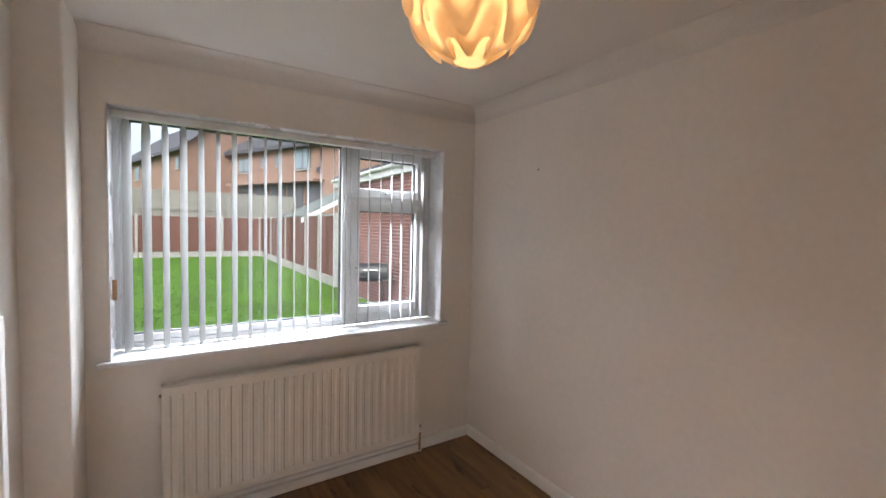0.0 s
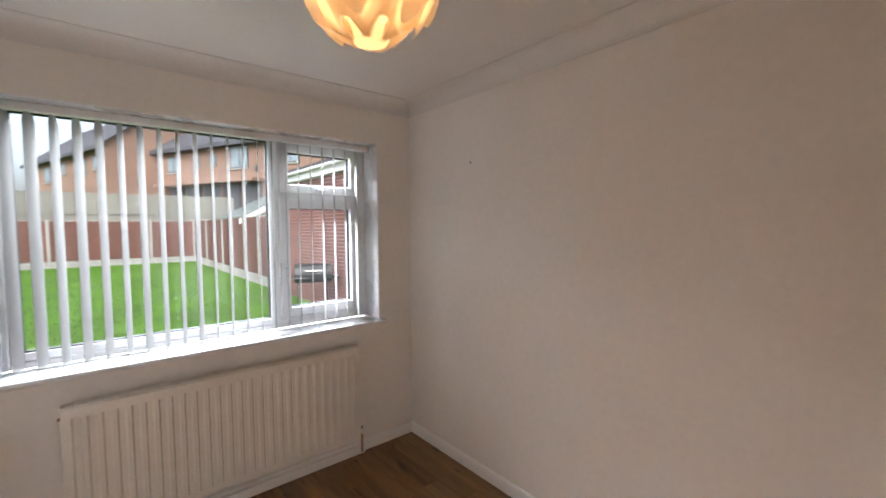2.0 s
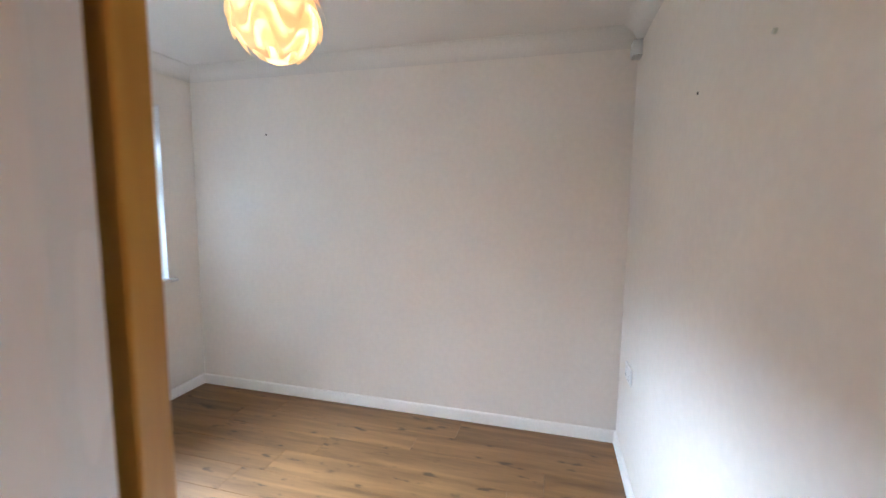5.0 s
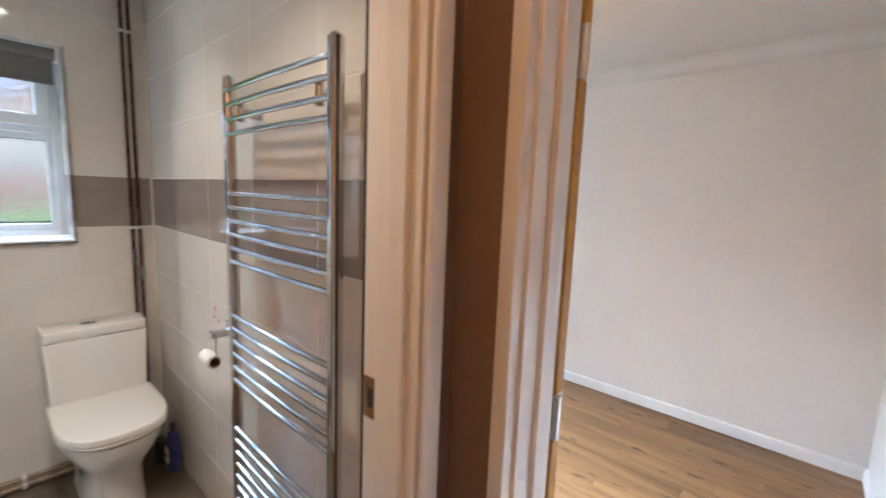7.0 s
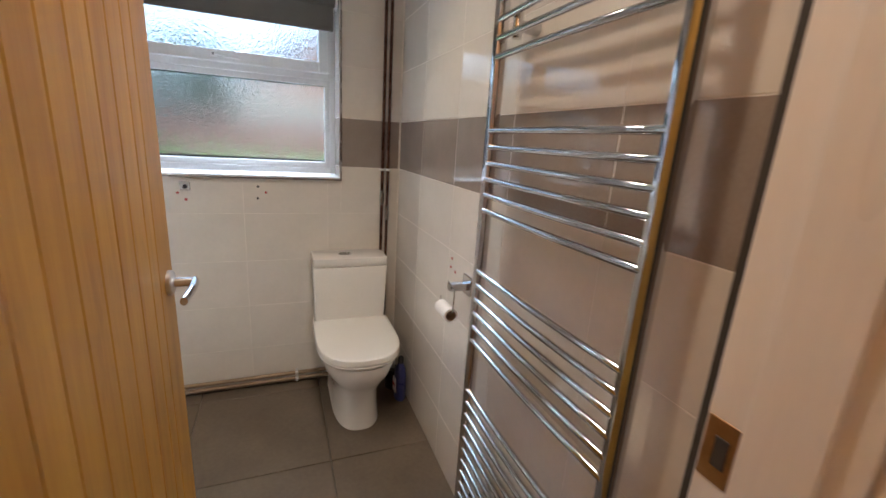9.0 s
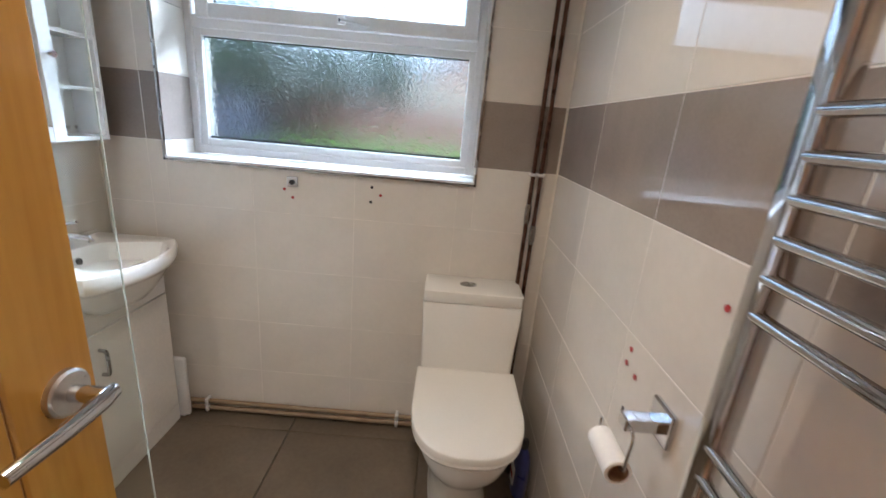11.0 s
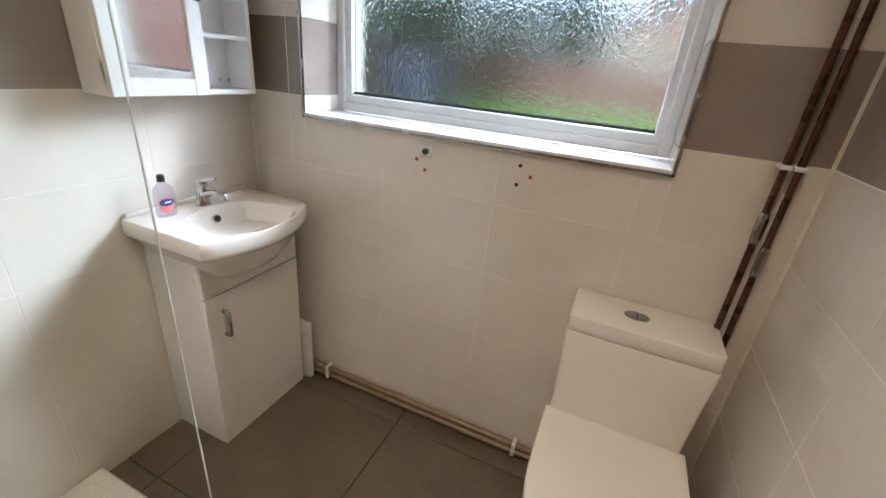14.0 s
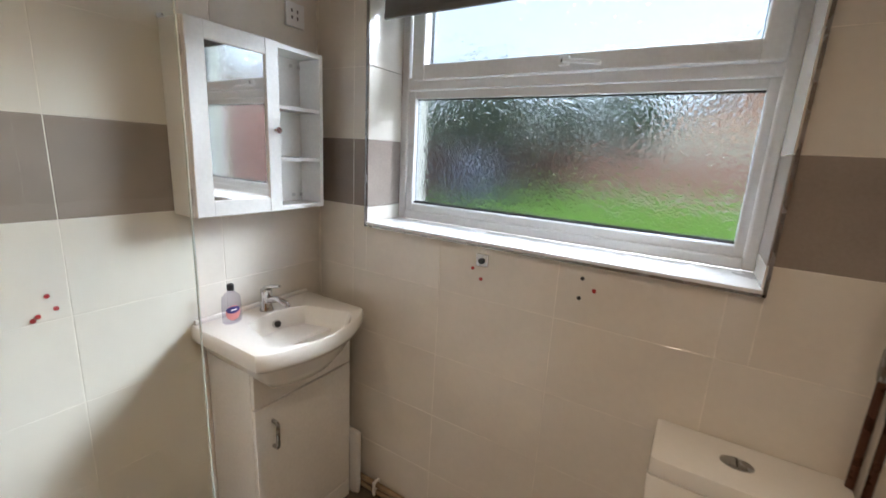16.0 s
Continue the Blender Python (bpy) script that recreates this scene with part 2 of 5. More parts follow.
M_OBSCURE = obscure_glass("patterned_glass")
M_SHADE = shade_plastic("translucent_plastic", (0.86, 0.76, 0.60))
M_BULB = glow("lit_bulb", (1.0, 0.72, 0.40), 2.0)
M_DOWN = glow("lit_downlight", (1.0, 0.80, 0.55), 12.0)
M_OAK = wood("oak_veneer", (0.40, 0.190, 0.022), (0.58, 0.320, 0.052), 2, 0.38, knots=False)
M_GROOVE = mat("oak_groove", (0.20, 0.085, 0.022), 0.6, var=0.1, bump=0.05)
M_FLOOR = wood("oak_laminate", (0.125, 0.060, 0.020), (0.270, 0.142, 0.053), 1, 0.40, knots=True, rnd=0.06)
M_PAPER = mat("tissue_paper", (0.84, 0.82, 0.79), 0.95, var=0.03, scale=30, bump=0.3, bscale=200)
M_CARD = mat("brown_card", (0.22, 0.13, 0.075), 0.9, bump=0.1)
M_RED = mat("red_wall_plug", (0.35, 0.02, 0.02), 0.5, bump=0)
M_PINK = mat("pink_label", (0.75, 0.30, 0.30), 0.4, bump=0)
M_NAVY = mat("navy_label", (0.06, 0.05, 0.22), 0.4, bump=0)
M_BOTTLE = clear_glass("clear_plastic_bottle", (0.86, 0.85, 0.90))
M_BLUE = mat("cleaner_bottle_plastic", (0.04, 0.05, 0.20), 0.3, var=0.1, bump=0)
M_TRAY = mat("shower_tray_resin", (0.80, 0.77, 0.70), 0.25, var=0.03, bump=0.03)

M_GRASS = mat("lawn", (0.069, 0.155, 0.015), 0.9, var=0.22, scale=0.8, fine=0.25, fscale=14, bump=0.6, bscale=60, dist=0.02, spec=0.2)
M_FENCE = mat("stained_fence_board", (0.100, 0.040, 0.029), 0.8, var=0.2, scale=2.0, fine=0.15, fscale=12, bump=0.3, bscale=40, stretch=(1, 1, 0.12))
M_GREYF = mat("weathered_grey_fence", (0.165, 0.165, 0.145), 0.85, var=0.15, scale=1.5, fine=0.12, fscale=10, bump=0.2, bscale=30, stretch=(1, 1, 0.12))
M_CONC = mat("pale_concrete", (0.284, 0.284, 0.271), 0.9, var=0.12, scale=3, fine=0.1, fscale=30, bump=0.4, bscale=25, dist=0.02)
M_BRICK = mat("red_brick", (0.190, 0.088, 0.078), 0.85, var=0.15, scale=6, fine=0.12, fscale=50, bump=0.4, bscale=80, rnd=0.22)
M_MORTAR = mat("mortar", (0.43, 0.40, 0.37), 0.95, var=0.1, scale=10, bump=0.3)
M_HOUSE = mat("orange_brick_far", (0.198, 0.125, 0.094), 0.9, var=0.10, scale=0.8, fine=0.10, fscale=6, bump=0.2, bscale=12)
M_ROOF = mat("slate_roof", (0.066, 0.066, 0.076), 0.75, var=0.15, scale=1.0, fine=0.1, fscale=6, bump=0.3, bscale=8)
M_GREENROOF = mat("pale_felt_roof", (0.119, 0.139, 0.132), 0.8, var=0.15, scale=1.5, bump=0.2, bscale=15)
M_TRIM = mat("white_outdoor_trim", (0.502, 0.515, 0.515), 0.5, var=0.05, scale=2, bump=0.05)
M_PANE = mat("far_window_pane", (0.198, 0.251, 0.290), 0.08, var=0.1, scale=0.5, bump=0)
M_FRAME = mat("dark_window_frame", (0.06, 0.06, 0.07), 0.5, bump=0)
M_LEAF = mat("dark_foliage", (0.020, 0.046, 0.016), 0.7, var=0.35, scale=3, bump=0.1)
M_BARK = mat("bark", (0.10, 0.075, 0.05), 0.9, var=0.2, scale=8, bump=0.5, bscale=20)
M_SHED = mat("blue_grey_cladding", (0.050, 0.063, 0.106), 0.7, var=0.1, scale=2, bump=0.2)
M_BBQ = mat("black_enamel", (0.018, 0.019, 0.021), 0.5, var=0.15, scale=5, bump=0.1)
M_PATIO = mat("patio_paving", (0.198, 0.191, 0.178), 0.9, var=0.15, scale=2, bump=0.3)
M_RENDER = mat("outside_wall", (0.30, 0.16, 0.11), 0.9, var=0.1, scale=2, bump=0.2)


# ---- building helpers ----
ORIGIN = {}


def place(bm, name, material, origin, smooth=False):
    bmesh.ops.translate(bm, verts=bm.verts, vec=-Vector(origin))
    bmesh.ops.recalc_face_normals(bm, faces=bm.faces)
    me = bpy.data.meshes.new(name)
    bm.to_mesh(me)
    bm.free()
    me.materials.append(material)
    if smooth:
        me.shade_smooth()
        me.set_sharp_from_angle(angle=radians(38))
    return me


def thing(name, origin, label, category, group="", kind=""):
    """An empty at the base of a thing; its parts hang under it."""
    ob = new(name)
    ob.empty_display_size = 0.05
    ob.location = origin
    ORIGIN[ob.name] = Vector(origin)
    return tagged(ob, label, category, group, kind)


def solid(name, bm, material, origin=(0, 0, 0), label="", category="", group="", kind="", smooth=False):
    """A thing or a piece of the setting that is one mesh."""
    ob = new(name, place(bm, name, material, origin, smooth))
    ob.location = origin
    ORIGIN[ob.name] = Vector(origin)
    return tagged(ob, label, category, group, kind)


def part(name, bm, material, parent, label="", smooth=False, shadow=True):
    """One mesh under a thing, or under a part; bm is in world metres."""
    o = ORIGIN[parent.name]
    ob = new(name, place(bm, name, material, o, smooth))
    ob.parent = parent
    ORIGIN[ob.name] = o
    ob.visible_shadow = shadow
    return tagged(ob, label)


def bx(bm, x0, x1, y0, y1, z0, z1, bev=0.0, seg=2):
    r = bmesh.ops.create_cube(bm, size=1)
    vs = r["verts"]
    for v in vs:
        v.co = ((x0 + x1) / 2 + v.co.x * (x1 - x0), (y0 + y1) / 2 + v.co.y * (y1 - y0), (z0 + z1) / 2 + v.co.z * (z1 - z0))
    if bev:
        es = list({e for v in vs for e in v.link_edges})
        bmesh.ops.bevel(bm, geom=es, offset=bev, segments=seg, affect="EDGES", profile=0.5)
    return bm


def B(x0, x1, y0, y1, z0, z1, bev=0.0, seg=2):
    return bx(bmesh.new(), x0, x1, y0, y1, z0, z1, bev, seg)


def loft(bm, rings, cap0=True, cap1=True, closed=True):
    rows = [[bm.verts.new(p) for p in ring] for ring in rings]
    n = len(rows[0])
    for a, b in zip(rows, rows[1:]):
        for i in range(n if closed else n - 1):
            j = (i + 1) % n
            bm.faces.new((a[i], a[j], b[j], b[i]))
    if cap0:
        bm.faces.new(rows[0])
    if cap1:
        bm.faces.new(rows[-1])
    return bm


def ring(c, axis, r, seg, ref=None):
    axis = Vector(axis).normalized()
    a = axis.orthogonal().normalized() if ref is None else ref
    b = axis.cross(a)
    return [Vector(c) + r * (math.cos(2 * math.pi * i / seg) * a + math.sin(2 * math.pi * i / seg) * b) for i in range(seg)]


def tube(bm, pts, r, seg=12, cap=True):
    pts = [Vector(p) for p in pts]
    ref, rings = None, []
    for i, p in enumerate(pts):
        d = (pts[min(i + 1, len(pts) - 1)] - pts[max(i - 1, 0)]).normalized()
        ref = d.orthogonal().normalized() if ref is None else (ref - d * ref.dot(d)).normalized()
        rings.append(ring(p, d, r if not isinstance(r, (list, tuple)) else r[i], seg, ref))
    return loft(bm, rings, cap, cap)


def T(pts, r, seg=12):
    return tube(bmesh.new(), pts, r, seg)


def turned(profile, c, seg=32, cap0=True, cap1=True, bm=None):
    """A turned shape: radius and height pairs about the upright through c."""
    bm = bm or bmesh.new()
    return loft(bm, [[(c[0] + r * math.cos(2 * math.pi * i / seg), c[1] + r * math.sin(2 * math.pi * i / seg), c[2] + z) for i in range(seg)] for r, z in profile], cap0, cap1)


def structure(name, bm, material, label="", category="wall", smooth=False):
    return solid(name, bm, material, (0, 0, 0), label, category, kind="structure", smooth=smooth)


# ---- plan ----
CEIL = 2.40
W1, S1 = -2.345, -3.06            # bedroom west and south faces
HX, HY = -2.486, -2.16            # hall faces of the bedroom wall and the bathroom wall
BE, BN, BW, BS = -2.5115, -0.0145, -4.3375, -2.005   # bathroom wall faces, a shade behind the tiles
WIN = (-2.112, -0.262, 0.866, 2.092)
BWIN = (-4.071, -2.839, 1.178, 2.079)
GROUND = -0.25


# ---- walls, floors, ceilings ----
def pierced(x0, x1, y0, y1, z1, hole):
    """A wall with one opening through it, as one closed mesh."""
    bm = bmesh.new()
    a, b, c, d = hole
    xs, zs = (x0, a, b, x1), (-0.02, c, d, z1)
    v = [[[bm.verts.new((x, y, z)) for z in zs] for x in xs] for y in (y0, y1)]
    for i in range(3):
        for k in range(3):
            if (i, k) != (1, 1):
                for s in v:
                    bm.faces.new((s[i][k], s[i + 1][k], s[i + 1][k + 1], s[i][k + 1]))
    f, g = v
    loops = [[(i, 0) for i in range(4)] + [(3, k) for k in (1, 2, 3)] + [(i, 3) for i in (2, 1, 0)] + [(0, k) for k in (2, 1)], [(1, 1), (2, 1), (2, 2), (1, 2)]]
    for lp in loops:
        for p, q in zip(lp, lp[1:] + lp[:1]):
            bm.faces.new((f[p[0]][p[1]], f[q[0]][q[1]], g[q[0]][q[1]], g[p[0]][p[1]]))
    return bm


structure("wall_north_bedroom", pierced(BE + 0.08, 0.12, 0.0, 0.36, CEIL, WIN), M_WALL, "off-white painted plaster wall round the bedroom window")
structure("wall_north_bathroom", pierced(BW - 0.12, BE + 0.08, BN, 0.36, CEIL, BWIN), M_GROUT, "cream tiled bathroom wall below and beside the window")
structure("wall_east", B(0, 0.12, S1 - 0.12, 0, -0.02, CEIL), M_WALL, "plain off-white painted bedroom wall with a small hole")
structure("wall_south", B(-4.9, 0, S1 - 0.12, S1, -0.02, CEIL), M_WALL, "off-white painted wall with a socket and nail holes")
structure("wall_partition", B(BE, W1, -2.28, 0, -0.02, CEIL), M_WALL, "painted partition between bedroom and bathroom")
structure("wall_above_bedroom_door", B(HX, W1, S1, -2.28, 2.03, CEIL), M_WALL, "painted wall above the bedroom doorway")
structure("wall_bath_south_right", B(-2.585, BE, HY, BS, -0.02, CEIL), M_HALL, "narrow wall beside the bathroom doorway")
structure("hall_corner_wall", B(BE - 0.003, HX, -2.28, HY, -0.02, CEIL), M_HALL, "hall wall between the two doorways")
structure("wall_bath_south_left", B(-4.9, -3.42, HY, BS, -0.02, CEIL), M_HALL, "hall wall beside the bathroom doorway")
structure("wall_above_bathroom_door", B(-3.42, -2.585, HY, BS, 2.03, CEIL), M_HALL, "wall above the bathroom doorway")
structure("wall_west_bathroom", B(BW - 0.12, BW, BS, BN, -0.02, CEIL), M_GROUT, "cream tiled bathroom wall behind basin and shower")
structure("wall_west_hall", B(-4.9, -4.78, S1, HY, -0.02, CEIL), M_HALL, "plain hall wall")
structure("ceiling_bedroom", B(W1 - 0.05, 0.05, S1 - 0.05, 0.05, CEIL, CEIL + 0.12), M_CEIL, "matt white bedroom ceiling", "ceiling")
structure("ceiling_bathroom", B(BW - 0.05, W1 - 0.055, BS, 0.05, CEIL, CEIL + 0.12), M_CEIL, "white bathroom ceiling with downlights", "ceiling")
structure("ceiling_hall", B(-4.85, W1 - 0.055, S1 - 0.05, BS - 0.005, CEIL, CEIL + 0.12), M_CEIL, "plain hall ceiling", "ceiling")
structure("floor", B(-4.9, 0.12, S1 - 0.12, 0.34, -0.14, -0.012), M_GROUTD, "sub-floor under boards and tiles", "floor")

# coving: concave quarter section on all four bedroom walls
def coving(p0, p1, inward):
    bm = bmesh.new()
    p0, p1, n = Vector(p0), Vector(p1), Vector(inward)
    prof = [(0, 0), (0.0, -0.094), (0.003, -0.094)]
    prof += [(0.093 - 0.09 * math.cos(a), -0.093 + 0.09 * math.sin(a)) for a in [math.pi / 2 * k / 10 for k in range(1, 11)]]
    prof += [(0.094, -0.003), (0.094, 0)]
    rings = [[p + n * a + Vector((0, 0, CEIL + b)) for a, b in prof] for p in (p0, p1)]
    return loft(bm, rings)


for p0, p1, n in (((W1, 0, 0), (0, 0, 0), (0, -1, 0)), ((0, 0, 0), (0, S1, 0), (-1, 0, 0)), ((0, S1, 0), (W1, S1, 0), (0, 1, 0)), ((W1, S1, 0), (W1, 0, 0), (1, 0, 0))):
    structure("coving", coving(p0, p1, n), M_CEIL, "white plaster coving along the bedroom ceiling", "coving", smooth=True)

# boxed pipe chase in the bedroom corner, and the low boxing on the west wall
bm = B(W1, -2.20, -0.29, 0, 0, CEIL)
es = [e for e in bm.edges if abs(e.verts[0].co.z - e.verts[1].co.z) > 1 and all(v.co.x > -2.21 and v.co.y < -0.2 for v in e.verts)]
bmesh.ops.bevel(bm, geom=es, offset=0.014, segments=4, affect="EDGES", profile=0.5)
structure("pipe_boxing", bm, M_WALL, "painted boxed-in pipe chase in the corner", "boxing", smooth=True)
structure("trunking", B(W1, W1 + 0.028, -0.60, -0.55, 0.07, 1.23, 0.004), M_SKIRT, "narrow white trunking on the wall", "trunking")


# skirting boards with a rounded top
def skirting(p0, p1, inward):
    p0, p1, n = Vector(p0), Vector(p1), Vector(inward)
    prof = [(0, 0), (0.015, 0), (0.015, 0.062), (0.012, 0.070), (0.007, 0.074), (0, 0.075)]
    return loft(bmesh.new(), [[p + n * a + Vector((0, 0, b)) for a, b in prof] for p in (p0, p1)])


for p0, p1, n in (((-2.20, 0, 0), (0, 0, 0), (0, -1, 0)), ((0, 0, 0), (0, S1, 0), (-1, 0, 0)), ((0, S1, 0), (W1 + 0.02, S1, 0), (0, 1, 0)), ((W1, -2.26, 0), (W1, -0.29, 0), (1, 0, 0))):
    structure("baseboard", skirting(p0, p1, n), M_SKIRT, "white gloss skirting board", "skirting board", smooth=True)


# ---- door linings and doors ----
def lining_bath():
    top = 2.0
    for x0, x1, nm in ((-2.615, -2.585, "door_lining"), (-3.42, -3.390, "door_lining")):
        structure(nm, B(x0, x1, HY - 0.002, BS + 0.004, 0, top, 0.002), M_GLOSS, "white painted door lining of the bathroom", "door frame")
    structure("door_lining_head", B(-3.42, -2.585, HY - 0.002, BS + 0.004, top, 2.03, 0.002), M_GLOSS, "white painted door head", "door frame")
    structure("door_stop", B(-2.627, -2.615, -2.130, -2.052, 0, top, 0.002), M_GLOSS, "white door stop strip", "door frame")
    # architraves on the hall face
    for x0, x1 in ((-2.608, -2.562), (-3.445, -3.399)):
        bm = B(x0, x1, HY - 0.020, HY - 0.002, 0, 2.05)
        bmesh.ops.bevel(bm, geom=[e for e in bm.edges if abs(e.verts[0].co.z - e.verts[1].co.z) > 1], offset=0.007, segments=4, affect="EDGES", profile=0.5)
        structure("architrave", bm, M_GLOSS, "white moulded architrave round the bathroom door", "door frame", smooth=True)
    structure("architrave_head", B(-3.445, -2.562, HY - 0.020, HY - 0.002, 2.05, 2.095, 0.005), M_GLOSS, "white architrave above the bathroom door", "door frame")


def lining_bed():
    top = 2.0
    for y0, y1 in ((-2.310, -2.280), (S1, S1 + 0.020)):
        structure("door_lining", B(HX - 0.002, W1 - 0.004, y0, y1, 0, top, 0.002), M_GLOSS, "white painted door lining of the bedroom", "door frame")
    structure("door_stop", B(-2.432, -2.392, -2.322, -2.310, 0, top, 0.002), M_GLOSS, "white door stop strip", "door frame")
    structure("door_lining_head", B(HX - 0.002, W1 + 0.004, S1, -2.280, top, 2.03, 0.002), M_GLOSS, "white painted door head", "door frame")
    bm = B(HX - 0.018, HX - 0.002, -2.295, -2.249, 0, 2.05)
    bmesh.ops.bevel(bm, geom=[e for e in bm.edges if abs(e.verts[0].co.z - e.verts[1].co.z) > 1], offset=0.007, segments=4, affect="EDGES", profile=0.5)
    structure("architrave", bm, M_GLOSS, "white moulded architrave round the bedroom door", "door frame", smooth=True)
    structure("architrave", B(-2.5178, HX, -2.3005, -2.266, 0, 2.05, 0.003), M_GLOSS, "white back moulding of the bedroom architrave", "door frame")
    structure("architrave_head", B(HX - 0.018, HX - 0.002, S1, -2.256, 2.05, 2.095, 0.005), M_GLOSS, "white architrave above the bedroom door", "door frame")


lining_bath()
lining_bed()
# near-black strip between the tiles and the door lining
structure("lining_strip", B(-2.613, -2.576, BS + 0.0045, BS + 0.016, 0, 2.0, 0.001), M_DARK, "narrow near-black strip beside the door lining", "door frame")


def lever_handle(parent, x, y, z, sx, tip):
    """A round rose with a bent lever; sx: the side that it stands on; tip: the way of the lever on y."""
    h = part("handle", turned_x(x, y, z, [(0.029, 0.0), (0.029, 0.007), (0.026, 0.010), (0.013, 0.011)], sx), M_STEEL, parent, "satin chrome lever handle", True)
    part("neck", T([(x + sx * 0.008, y, z), (x + sx * 0.050, y, z)], 0.0105, 18), M_CHROME, h, smooth=True)
    pts = [(x + sx * 0.050, y - tip * 0.013, z), (x + sx * 0.053, y + tip * 0.01, z), (x + sx * 0.055, y + tip * 0.06, z), (x + sx * 0.051, y + tip * 0.122, z - 0.002)]
    rows = []
    for q, hw, hh in zip(pts, (0.009, 0.0105, 0.0095, 0.0085), (0.0095, 0.0115, 0.0105, 0.0090)):
        rows.append([(q[0] + hw * math.cos(a) * (1.0 if math.cos(a) > 0 else 0.7), q[1], q[2] + hh * math.sin(a)) for a in [2 * math.pi * k / 18 for k in range(18)]])
    part("lever", loft(bmesh.new(), rows), M_CHROME, h, smooth=True)


def turned_x(x, y, z, prof, s):
    return loft(bmesh.new(), [[(x + s * d, y + r * math.cos(2 * math.pi * i / 28), z + r * math.sin(2 * math.pi * i / 28)) for i in range(28)] for r, d in prof])


# bathroom door: oak with upright grooves, open at right angles into the bathroom
dx0, dx1, dy0, dy1 = -3.424, -3.386, -2.000, -1.216
door = thing("door_bathroom", (dx1, dy0, 0), "golden oak grooved door standing open into the bathroom", "door", kind="structure")
cuts = [-1.905, -1.83, -1.755, -1.68, -1.605, -1.53, -1.455, -1.38, -1.325]
edges = [dy0] + cuts + [dy1]
for a, b in zip(edges, edges[1:]):
    part("panel", B(dx0, dx1, a + 0.0015, b - 0.0015, 0.008, 1.985, 0.0025, 1), M_OAK, door)
part("core", B(dx0 + 0.004, dx1 - 0.004, dy0 + 0.003, dy1 - 0.003, 0.010, 1.983), M_GROOVE, door, "dark groove lines")
lever_handle(door, dx1, -1.262, 1.056, 1, -1)
part("latch", B(-3.412, -3.398, dy1 - 0.001, dy1 + 0.003, 1.025, 1.085), M_STEEL, door, "steel latch plate")
for hz in (0.22, 1.0, 1.72):
    hb = part("hinge", T([(dx1 + 0.006, dy0 - 0.004, hz), (dx1 + 0.006, dy0 - 0.004, hz + 0.1)], 0.006), M_STEEL, door, smooth=True)

# bedroom door: oak, folded right back on the wall
ex0, ex1, ey0, ey1 = -2.330, -2.296, -2.308, -1.560
door2 = thing("door_bedroom", (ex1, ey0, 0), "oak door folded right back flat on the bedroom wall", "door", kind="structure")
part("leaf", B(ex0, ex1, ey0, ey1, 0.008, 1.985, 0.002, 1), M_OAK, door2)
for hz in (0.20, 0.945, 1.705):
    bm = B(ex0 - 0.012, ex0 + 0.024, ey0 - 0.003, ey0, hz, hz + 0.1)
    tube(bm, [(ex0 - 0.004, ey0 - 0.007, hz), (ex0 - 0.004, ey0 - 0.007, hz + 0.1)], 0.0065)
    part("hinge", bm, M_STEEL, door2, "steel butt hinge")
part("handle", turned_x(ex1, -1.62, 1.04, [(0.026, 0.0), (0.026, 0.008)], 1), M_STEEL, door2, smooth=True)
bm = B(-2.6165, -2.6140, -2.046, -2.004, 0.990, 1.082, 0.001)
plate = solid("strike_plate", bm, M_BRASS, (-2.615, -2.034, 0.985), "brass strike plate let into the door lining", "strike plate")
part("keep_hole", B(-2.6185, -2.6160, -2.038, -2.020, 1.015, 1.058), M_DARK, plate, "dark latch hole")


# ---- bedroom window, sill and vertical blind ----
def bar_frame(x0, x1, z0, z1, y0, y1, w, bev=0.006):
    """A four-sided frame: outer size and bar width."""
    bm = bmesh.new()
    bx(bm, x0, x0 + w, y0, y1, z0, z1, bev), bx(bm, x1 - w, x1, y0, y1, z0, z1, bev)
    bx(bm, x0 + w - 0.002, x1 - w + 0.002, y0 + 0.001, y1 - 0.001, z0, z0 + w, bev), bx(bm, x0 + w - 0.002, x1 - w + 0.002, y0 + 0.001, y1 - 0.001, z1 - w, z1, bev)
    return bm


